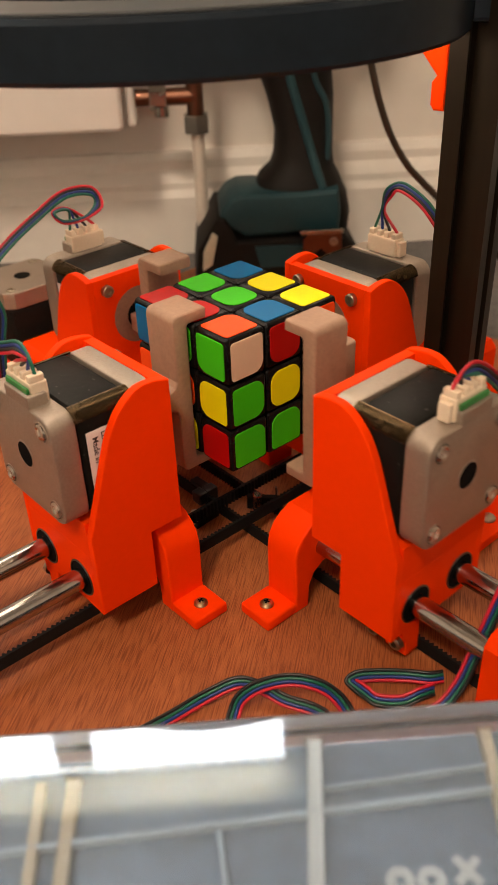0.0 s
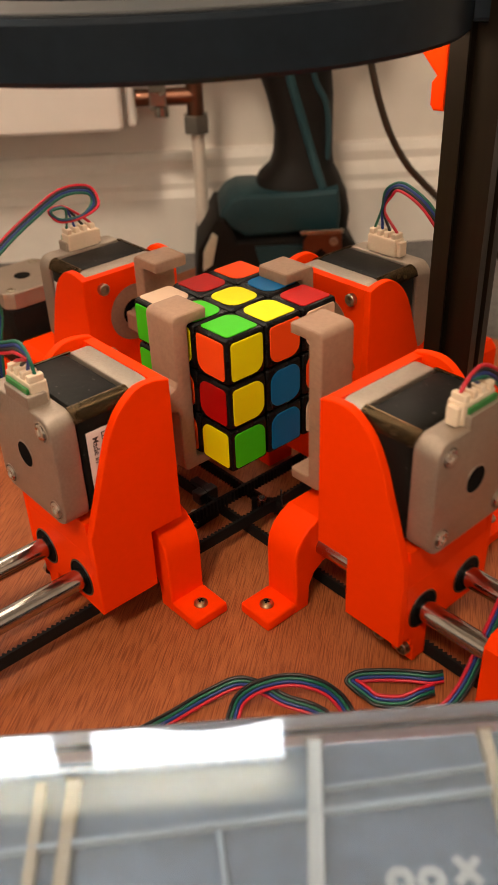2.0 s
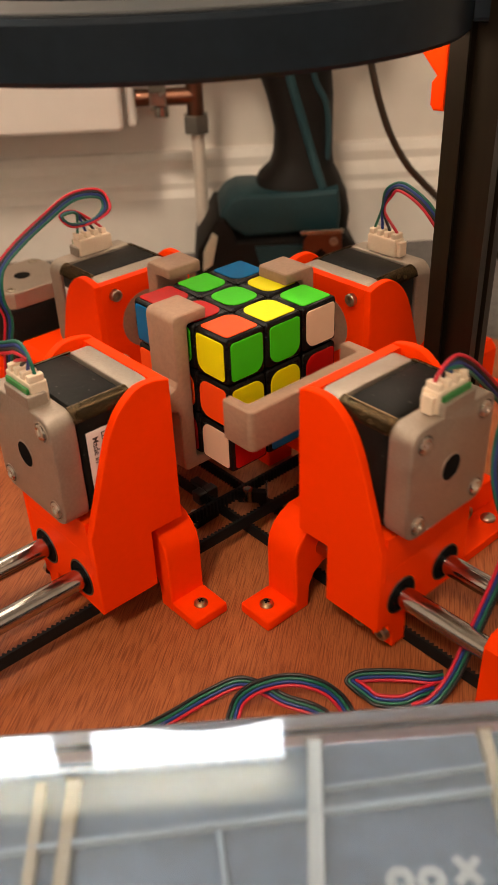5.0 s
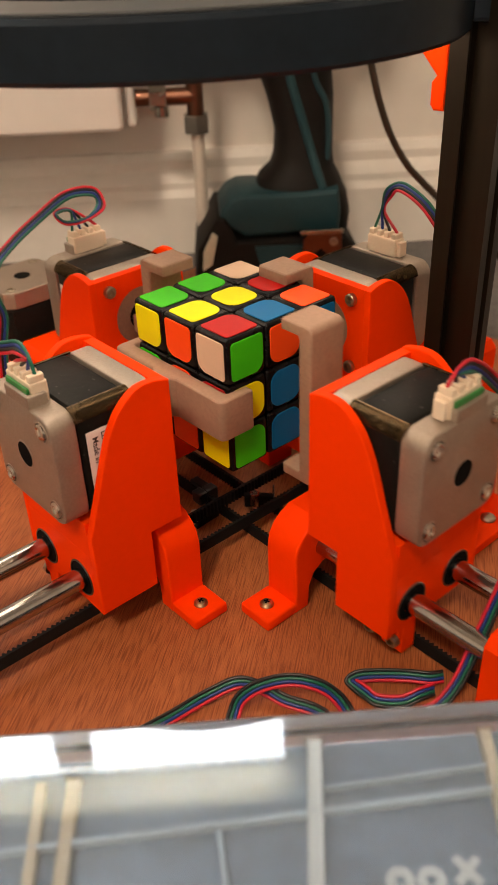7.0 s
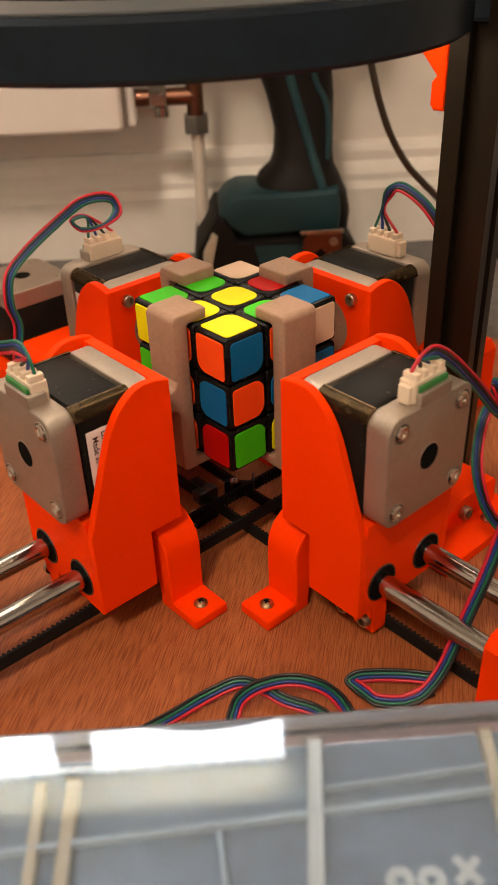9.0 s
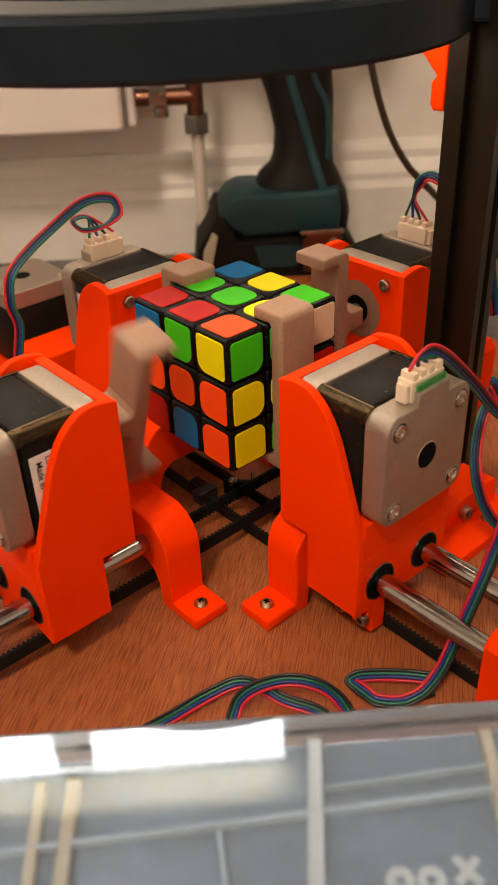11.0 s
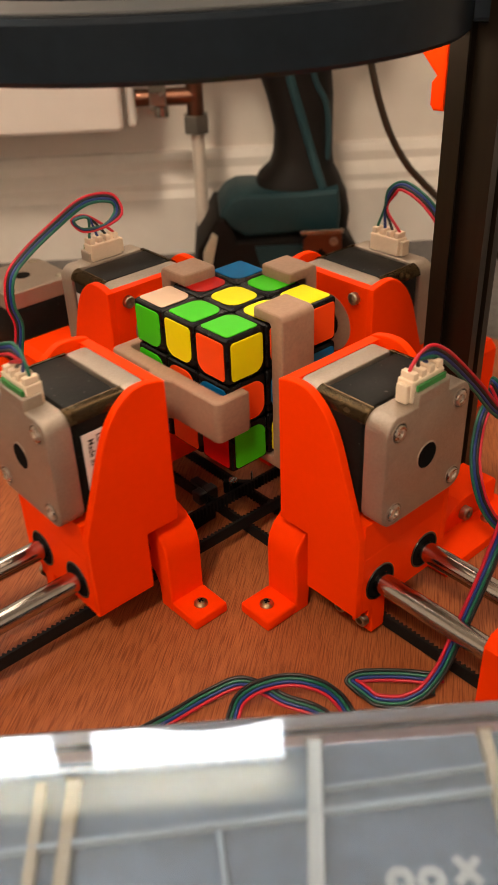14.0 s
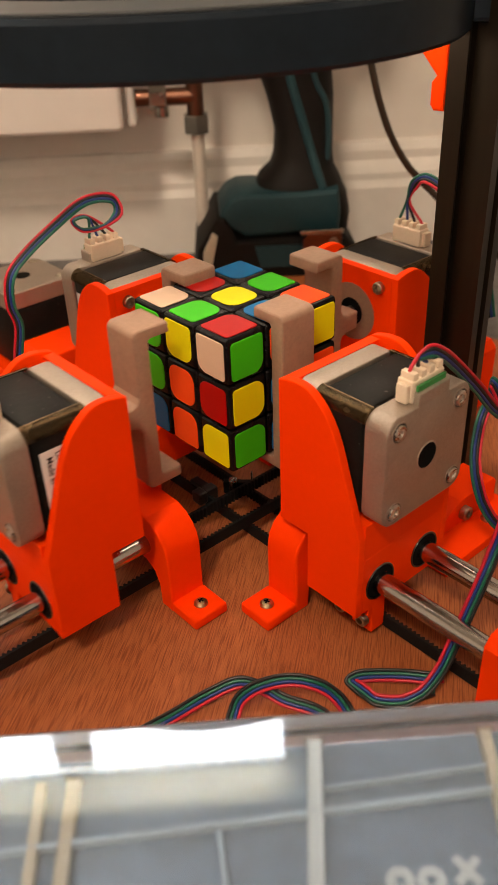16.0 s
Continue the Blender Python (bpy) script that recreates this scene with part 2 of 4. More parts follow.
def smooth_path(pts, n=8):
    """A rounded line through the points."""
    P = [Vector(p) for p in pts]
    P = [P[0] * 2 - P[1]] + P + [P[-1] * 2 - P[-2]]
    out = []
    for i in range(1, len(P) - 2):
        for k in range(n):
            t = k / n
            a, b, c, d = P[i - 1:i + 3]
            out.append(0.5 * (2 * b + (c - a) * t + (2 * a - 5 * b + 4 * c - d) * t * t + (3 * b - a - 3 * c + d) * t ** 3))
    return out + [P[-2]]


def tube(bm, pts, r, seg=8):
    rows, side = [], None
    for i, q in enumerate(pts):
        d = (pts[min(i + 1, len(pts) - 1)] - pts[max(i - 1, 0)]).normalized()
        if side is None:
            side = d.orthogonal().normalized()
        side = (side - d * side.dot(d)).normalized()
        up = d.cross(side)
        rows.append([bm.verts.new(q + (side * math.cos(a) + up * math.sin(a)) * r) for a in (2 * math.pi * k / seg for k in range(seg))])
    for p, q in zip(rows, rows[1:]):
        for k in range(seg):
            bm.faces.new((p[k], p[(k + 1) % seg], q[(k + 1) % seg], q[k]))
    bm.faces.new(rows[0][::-1])
    bm.faces.new(rows[-1])
    return bm


def loft(bm, rows, seg=28, power=2.6):
    """Rounded cross-sections stacked upwards: (x, y, z, half width, half depth)."""
    loops = []
    for x, y, z, a, b in rows:
        lo = []
        for k in range(seg):
            t = 2 * math.pi * k / seg
            c, s = math.cos(t), math.sin(t)
            lo.append(bm.verts.new((x + a * math.copysign(abs(c) ** (2 / power), c), y + b * math.copysign(abs(s) ** (2 / power), s), z)))
        loops.append(lo)
    for p, q in zip(loops, loops[1:]):
        for k in range(seg):
            bm.faces.new((p[k], p[(k + 1) % seg], q[(k + 1) % seg], q[k]))
    bm.faces.new(loops[0][::-1])
    bm.faces.new(loops[-1])
    return bm


def mesh_of(name, bm, material, sharp=21):
    for v in bm.verts:
        v.co *= 0.001
    me = bpy.data.meshes.new(name)
    bm.to_mesh(me)
    bm.free()
    me.materials.append(material)
    me.polygons.foreach_set("use_smooth", [True] * len(me.polygons))
    me.set_sharp_from_angle(angle=radians(sharp))
    return me


def part(name, bm, material, parent=None, label="", at=None, sharp=21):
    ob = new(name, mesh_of(name, bm, material, sharp))
    if at is not None:
        ob.matrix_basis = at
    ob.parent = parent
    return tagged(ob, label)


def thing(name, label, category, group="", at=None, kind=""):
    ob = new(name)
    if at is not None:
        ob.matrix_basis = at
    return tagged(ob, label, category, group, kind)


def B():
    return bmesh.new()


def socket_screw(bm, p, n, r=2.7, h=2.2):
    """A cap screw head standing out of a face along n, with a hex recess."""
    p, n = Vector(p), Vector(n).normalized()
    q = n.to_track_quat("Z", "Y").to_matrix().to_4x4()
    m = Matrix.Translation(p) @ q
    prof = [(r, 0), (r, h - 0.4), (r - 0.4, h), (r * 0.55, h), (r * 0.5, h * 0.3), (0.01, h * 0.3)]
    rows = [[bm.verts.new(m @ Vector((a * math.cos(t), a * math.sin(t), z))) for t in (2 * math.pi * k / 18 for k in range(18))] for a, z in prof]
    for a, b in zip(rows, rows[1:]):
        for k in range(18):
            bm.faces.new((a[k], a[(k + 1) % 18], b[(k + 1) % 18], b[k]))
    return bm


def pan_screw(bm, p, r=3.4, m=None):
    """A domed cross-head wood screw, head up."""
    x, y, z = p
    prof = [(r, 0), (r * 0.95, 0.9), (r * 0.7, 1.7), (r * 0.3, 2.0), (0.01, 2.05)]
    rows = [[bm.verts.new((x + a * math.cos(t), y + a * math.sin(t), z + h)) for t in (2 * math.pi * k / 20 for k in range(20))] for a, h in prof]
    for a, b in zip(rows, rows[1:]):
        for k in range(20):
            bm.faces.new((a[k], a[(k + 1) % 20], b[(k + 1) % 20], b[k]))
    return bm


def cross_slot(bm, p, r=1.9):
    x, y, z = p
    t = Matrix.Translation((x, y, z)) @ Matrix.Rotation(0.5, 4, "Z")
    box(bm, -r, r, -0.35, 0.35, 1.75, 2.12, m=t)
    box(bm, -0.35, 0.35, -r, r, 1.76, 2.125, m=t)
    return bm


def ribbon(parent, pts, facing, gap=1.2, r=0.66, order=("black", "green", "blue", "red"), pins=(), tight=0):
    """Four wires side by side along one line, their flat side towards the direction facing; pins are where the single wires start."""
    n = len(pts)
    P = [Vector(p) for p in pts]
    for k, c in enumerate(order):
        line = []
        for j, q in enumerate(P):
            d = (P[min(j + 1, n - 1)] - P[max(j - 1, 0)]).normalized()
            line.append(q + d.cross(Vector(facing)).normalized() * gap * (0.3 if j < tight else 1.0) * (k - 1.5))
        if pins:
            line = [Vector(v) for v in pins[k]] + line
        part(c + "_wire", tube(B(), smooth_path(line), r), WIRES[c], parent, c + " insulated wire of a flat ribbon cable", sharp=60)


# ---- setting: carpet, walls, ceiling, window ----
def room():
    b = B()
    box(b, -2400, 1800, -3000, 140, -60, 0, m=None)
    tagged(part("floor", b, CARPET, at=WALL), "grey flecked carpet floor", "floor", kind="structure")
    # back wall with the window's opening
    b = B()
    x0, x1, z0, z1 = -1150, 73, 735, 960
    box(b, -2400, x0, 0, 140, 0, 2400)
    box(b, x1, 1800, 0, 140, 0, 2400)
    box(b, x0, x1, 0, 140, 0, z0)
    box(b, x0, x1, 0, 140, z1, 2400)
    tagged(part("wall_north", b, PAINT, at=WALL), "cream white painted plaster wall", "wall", kind="structure")
    for nm, a in (("wall_west", (-2500, -2400, -3000, 140)), ("wall_east", (1800, 1900, -3000, 140)), ("wall_south", (-2500, 1900, -3100, -3000))):
        tagged(part(nm, box(B(), *a, 0, 2400), PAINT, at=WALL), "cream white painted plaster wall", "wall", kind="structure")
    tagged(part("ceiling", box(B(), -2500, 1900, -3100, 140, 2400, 2450), PAINT, at=WALL), "white painted ceiling", "ceiling", kind="structure")
    w = thing("window_1", "white framed window with a cream blind half down", "window", at=WALL, kind="structure")
    for nm, a in (("window_frame", (x0, x0 + 45)), ("window_frame", (x1 - 45, x1)), ("window_frame", (-262, -214))):
        part(nm, box(B(), *a, 85, 125, z0, z1, 3), GLOSSW, w)
    for a in ((z0, z0 + 45), (z1 - 45, z1)):
        part("window_rail", box(B(), x0 + 45, x1 - 45, 88, 122, *a, 3), GLOSSW, w)
    part("window_sill", box(B(), x0 - 40, x1 + 40, -35, 84, z0 - 25, z0 - 1, 4), GLOSSW, w)
    g = part("pane", box(B(), x0 + 45, x1 - 45, 103, 107, z0 + 45, z1 - 45), clear_material("window_glass", (1, 1, 1), 0.0), w)
    g.visible_shadow = False
    tagged(part("backdrop", box(B(), -2600, 1600, 900, 904, -200, 2600), glow_material("daylight_beyond_window", (0.93, 0.96, 1.0), 22.0), at=WALL),
           "plain bright daylight outside the window", "backdrop", kind="structure")
    bl = thing("window_blind", "cream slatted blind lowered over most of the window", "blind", at=WALL)
    for i in range(5):
        z = 862 + i * 16
        part("slat", box(B(), x0 + 4, x1 - 4, -9, 9, -0.8, 0.8, 0.3, m=Matrix.Translation((0, 1.0, z)) @ Matrix.Rotation(radians(24), 4, "X")), BLIND, bl)
    part("bottom_rail", box(B(), x0 + 4, x1 - 4, -6, 4, 856, 860, 1), BLIND, bl)
    part("head_rail", box(B(), x0 + 4, x1 - 4, 6, 34, z1 - 18, z1 - 2, 2), BLIND, bl)
    # skirting: a moulded board, its top profile stepped and rounded
    prof = [(0, 0), (-18, 0), (-18, 46), (-15, 52), (-15, 57), (-12, 62), (-8, 66), (-8, 73), (-5, 79), (0, 80)]
    b = B()
    prism(b, prof, "x", -2400, 1800)
    tagged(part("baseboard", b, GLOSSW, at=WALL), "white gloss painted moulded skirting board", "skirting", kind="structure")
    # made-up fixture round the added overhead lamp, out of view
    lamp = thing("ceiling_light", "assumed round ceiling light with a metal rim, unseen", "lamp", at=WALL @ pose(-0.60, -1.90, 2.332))
    part("rim", ring(B(), (0, 0), 225, 245, 0, 62), CHROME, lamp)


def radiator():
    r = thing("radiator", "white enamelled panel radiator on the wall", "radiator", at=WALL)
    part("front_panel", box(B(), -900, -81, -84, -72, 113, 600, 5, 3), RADW, r)
    part("rear_panel", box(B(), -900, -80, -48, -40, 113, 600, 4, 3), RADW, r)
    part("end_cap", box(B(), -79, -73, -70, -49, 113, 596, 3, 3), RADW, r)
    part("convector", box(B(), -880, -100, -71, -49, 128, 590, 2), RADW, r)
    for x in (-780, -200):
        part("bracket", box(B(), x, x + 30, -39.5, 0, 200, 540, 1), CHROME, r)
    v = thing("radiator_valve", "copper and nickel pipe with a compression valve", "valve", at=WALL @ pose(-0.002, 0, 0))
    part("tail", rod(B(), (-73, -58, 130), (-60, -58, 130), 6), COPPER, v)
    part("union_nut", rod(B(), (-61, -58, 130), (-49, -58, 130), 9.0, 6, bevel=0.8), CHROME, v)
    part("valve_body", rod(B(), (-50, -58, 130), (-29, -58, 130), 6), COPPER, v)
    part("drain_stub", rod(B(), (-53, -58, 130), (-53, -58, 117), 5.0), CHROME, v)
    part("elbow", rod(B(), (-29, -58, 117), (-29, -58, 175), 6.0), COPPER, v)
    part("compression_nut", rod(B(), (-29, -58, 105), (-29, -58, 118), 9.8, 6, bevel=0.8), CHROME, v)
    part("painted_pipe", rod(B(), (-28.5, -58, 0), (-28.5, -58, 106), 4.7), PIPESHADE, v, "painted pipe with its shade in the colour")


def cordless_drill():
    d = thing("cordless_drill", "teal and black cordless drill standing on its battery", "drill", at=Matrix.Translation((0.2285, 0.2240, FLOOR / 1000)) @ Matrix.Rotation(radians(-38), 4, "Z"))
    b = B()
    prism(b, [(-58, 0), (52, 0), (58, 8), (59, 30), (50, 41), (-28, 40.5), (-36, 57), (-42, 57), (-57, 34), (-60, 10)], "y", -36, 36, 5, 3)
    bt = part("battery", b, RUBBER, d, "black slide-on battery pack")
    b = B()
    prism(b, [(-54, 20), (-47, 24), (-42, 45), (-46, 48), (-53, 34)], "y", -38, -35, 0.8)
    part("battery_label", b, PALE, bt, "pale battery label")
    b = B()
    prism(b, [(-12, 20), (14, 20), (19, 36), (-16, 36)], "y", -38.5, -35.5, 0.8)
    part("battery_latch", b, TEAL, bt)
    b = B()
    prism(b, [(-22, 41), (46, 43), (47, 56), (45, 73), (20, 72), (0, 72), (-8, 72), (-14, 72.5), (-25, 72.5), (-33, 69), (-39, 62), (-40, 57), (-33, 48)], "y", -34, 22, 6, 3)
    part("base_collar", b, TEAL, d, "teal moulded foot of the handle")
    b = B()
    loft(b, [(20, 0, 70, 32, 30), (20, 0, 77, 29, 28), (22, 0, 84, 23, 25), (23, 0, 92, 21, 23), (23.5, 0, 108, 20.5, 21), (21, 0, 130, 23, 21), (17.5, 0, 147, 25, 22), (12, 0, 175, 29, 23), (8, 0, 225, 34, 24)])
    part("grip", b, RUBBER, d, "black rubber grip")
    for w, pts in ((3.2, [(34, -27, 72), (29, -24.0, 88), (25.5, -21.2, 100), (19, -21, 122), (11.5, -22, 147), (2, -24, 190), (-2, -24, 224)]),
                   (2.2, [(38, -18, 90), (39, -17.5, 110), (36.5, -18, 128), (28, -20.5, 146), (20, -24, 190), (18, -24, 224)])):
        part("grip_stripe", tube(B(), smooth_path(pts, 8), w, 10), TEAL, d, "teal inlaid stripe")
    b = B()
    loft(b, [(45, 4, 36, 11, 25), (46, 4, 50, 11.5, 25), (45, 4, 64, 10, 23), (41, 4, 76, 7, 20), (37, 4, 86, 4, 16)])
    part("rear_bumper", b, RUBBER, d)
    b = B()
    prism(b, [(19, 17), (25, 17), (26, 30), (31, 34), (35, 30), (36, 17), (46, 17), (46, 45), (22, 45), (18, 40)], "y", -43, -40.5, 0.6)
    part("belt_hook", b, COPPER, d, "coppery steel belt hook")
    part("hook_bar", box(B(), 16, 47, -44.5, -40.5, 45.2, 48.2, 0.6), CHROME, d, "bright steel edge of the hook")
    part("hook_screw", socket_screw(B(), (40, -43, 39), (0, -1, 0), 3), SCREW, d)
    b = B()
    box(b, -95, 70, -30, 30, 226, 290, 14, 4)
    part("motor_housing", b, TEAL, d, "teal drill head")
    part("chuck", rod(B(), (-95, 0, 262), (-150, 0, 262), 22, 24, 14), BLACKP, d)


def room_cable():
    c = thing("power_cable", "dark brown round power cable hanging down", "cable")
    W = WALL @ Matrix.Translation((0, 0, 0))
    pts = [Vector(((W @ Vector((x / 1000, y / 1000, z / 1000))) * 1000)[:]) for x, y, z in ((61, -150, 260), (68, -150, 195), (73, -150, 177), (77, -150, 159), (83, -150, 138), (91, -150, 118), (102, -150, 100), (114, -150, 87), (131, -150, 71), (150, -150, 56), (175, -150, 30), (215, -150, 3.5), (260, -140, 3.5))]
    part("sheath", tube(B(), smooth_path(pts), 2.3, 10), CABLE, c, sharp=60)


# ---- the machine: board, rods, supports, belts ----
SIDES = [("front left", 0), ("front right", 90), ("back right", 180), ("back left", 270)]


def turn(k):
    return Matrix.Rotation(radians(k), 4, "Z")


def board():
    b = B()
    box(b, -230, 230, -215, 255, FLOOR, 0, 1.2)
    tagged(part("base_board", b, WOOD), "reddish mahogany plywood base board with open grain", "board")


ROD_Z, ROD_R = AXIS - 51.5, 12.5


def inner_support():
    """Arched bracket for the inner ends of two rods; its feet are screwed to the board."""
    s = thing("rod_support", "orange printed arch holding two rods, screwed down", "bracket", "inner rod supports")
    out = [(-27, 0), (-27, 26), (-26, 31), (-23.5, 35), (-20, 38), (-15, 40), (15, 40), (20, 38), (23.5, 35), (26, 31), (27, 26), (27, 0)]
    inn = [(20, 0), (19.5, 10), (17, 15), (12, 18), (-12, 18), (-17, 15), (-19.5, 10), (-20, 0)]
    b = B()
    prism(b, out + inn, "x", -61.2, -45.2, 0.9)
    part("arch", b, ORANGE, s)
    for y in (-1, 1):
        b = B()
        box(b, -61.2, -45.2, min(y * 26.5, y * 41.8), max(y * 26.5, y * 41.8), 0.05, 5, 1.2, 3)
        f = part("foot", b, ORANGE, s)
        part("screw", pan_screw(B(), (-53.2, y * 35.1, 4.6), 2.9), BRASS, f, "cross-head steel screw")
        part("screw_slot", cross_slot(B(), (-53.2, y * 35.1, 4.6), 1.15), HOLE, f)
    return s


def outer_support():
    s = thing("rod_end_block", "orange printed block at the outer rod ends", "bracket", "outer rod supports")
    b = B()
    prism(b, [(-17.5, 0.05), (17.5, 0.05), (17.5, 32), (14, 36), (-14, 36), (-17.5, 32)], "x", -164, -136, 1.2)
    part("block", b, ORANGE, s)
    part("rear_foot", box(B(), -178, -163.5, -17, 17, 0.05, 6, 1.0), ORANGE, s)
    return s


def steel_rod(y):
    r = part("steel_rod", rod(B(), (-157, y, ROD_Z), (-45.5, y, ROD_Z), 4.0, 32, bevel=0.5), STEEL)
    return tagged(r, "polished round steel guide rod", "rod", "guide rods")


def timing_belt(along, y0, y1, z, reach):
    """A closed toothed belt on edge: two straight runs and two ends, teeth inwards."""
    t = thing("timing_belt", "black toothed rubber timing belt set on edge", "belt", "timing belts")
    sw = (lambda u, v, w: (u, v, w)) if along == "x" else (lambda u, v, w: (v, u, w))
    m = Matrix.Identity(4) if along == "x" else Matrix(((0, 1, 0, 0), (1, 0, 0, 0), (0, 0, 1, 0), (0, 0, 0, 1)))
    for y, inward in ((y0, 1), (y1, -1)):
        b = B()
        n = int(2 * reach / 2.0)
        line = [(-reach, y), (reach, y)]
        far = []
        for i in range(n):
            x = reach - i * 2.0
            far += [(x, y + inward * 1.0), (x - 0.6, y + inward * 1.9), (x - 1.1, y + inward * 1.9), (x - 1.6, y + inward * 1.0)]
        prism(b, line + far, "z", z, z + 5.4)
        bmesh.ops.transform(b, matrix=m, verts=b.verts)
        if along == "y":
            bmesh.ops.reverse_faces(b, faces=b.faces)
        part("belt_run", b, BELT, t, sharp=20)
    for e in (-1, 1):
        b = B()
        rod(b, sw(e * reach, (y0 + y1) / 2, z - 1), sw(e * reach, (y0 + y1) / 2, z + 7), abs(y1 - y0) / 2 + 0.4, 28)
        part("pulley", b, CHROME, t, "belt pulley")
    return t


def zip_ties():
    """A black cable tie clinched round one belt run, its square head to the side."""
    t = thing("cable_tie", "black nylon cable tie clinched on a belt", "cable tie", at=pose(-0.0085, 0.0178, 0, 0, 0, 0))
    part("head", box(B(), -4.5, 0.2, -3.2, 3.0, 3.5, 9.5, 0.8), BLACKP, t)
    part("band", box(B(), 0.4, 6.6, -2.6, 2.6, 0.4, 9.0, 0.6), BLACKP, t)
    part("tail", box(B(), 1.0, 5.4, 2.7, 11, 6.2, 8.8, 0.4), BLACKP, t)


def belt_clamps(cars):
    """What joins each near carriage to its belt: a bent black tab, a clinch block and a screw with a bright tip."""
    def world(k, bm):
        bmesh.ops.transform(bm, matrix=turn(-k), verts=bm.verts)
        return bm
    b = B()
    prism(b, [(-9.5, 1.5), (-9.5, 8.5), (-13.5, 8.0), (-22.5, 1.8), (-22.0, 0.6), (-15, 1.2)], "y", 5.6, 8.2, 0.5)
    part("belt_tab", b, BELT, cars[0], "bent black end of the belt")
    part("tab_screw", rod(B(), (-20.5, 9.2, 3), (-20.5, 9.2, 8), 1.9, 16, bevel=0.4), SCREW, cars[0], "steel screw end")
    t = Matrix.Translation((5.2, 8.6, 0)) @ Matrix.Rotation(radians(-48), 4, "Z")
    part("belt_clinch", world(90, box(B(), -7.2, 6.2, -1.6, 1.6, 5.5, 12.0, 0.6, m=t)), BELT, cars[90], "black clinched end of the belt")
    part("clinch_tail", world(90, box(B(), 5.6, 6.3, -0.8, 0.8, 8.0, 17.0, 0.15, m=t)), BLACKP, cars[90])
    part("screw_tip", world(90, rod(B(), (1.6, 8.2, 8), (1.6, 8.2, 15), 2.1, 18, bevel=0.6)), CHROME, cars[90], "bright threaded screw tip")


# ---- the four carriages ----
def claw_mesh():
    """C-shaped claw: a bar across the cube's face with a hooked finger at each end and a wedge hub behind."""
    w = 8.3

    def corner(cx, cz, r, a0, a1, n=5):
        return [(cx + r * math.cos(radians(a0 + (a1 - a0) * k / n)), cz + r * math.sin(radians(a0 + (a1 - a0) * k / n))) for k in range(n + 1)]
    half = [(-20.2, 28.4)] + corner(-21.4, 31.8, 1.2, 0, 90, 3) + corner(-33.0, 30.2, 2.8, 90, 180) + [(-35.8, 7.2), (-37.0, 5.2), (-39.5, 4.2), (-46, 4.0)]
    prof = half + [(x, -z) for x, z in half[::-1]] + corner(-28.2, -27.4, 1.0, 270, 180, 2)[::1] + corner(-28.2, 27.4, 1.0, 180, 90, 2)
    return prism(B(), prof, "y", -w, w, 1.1, 3)


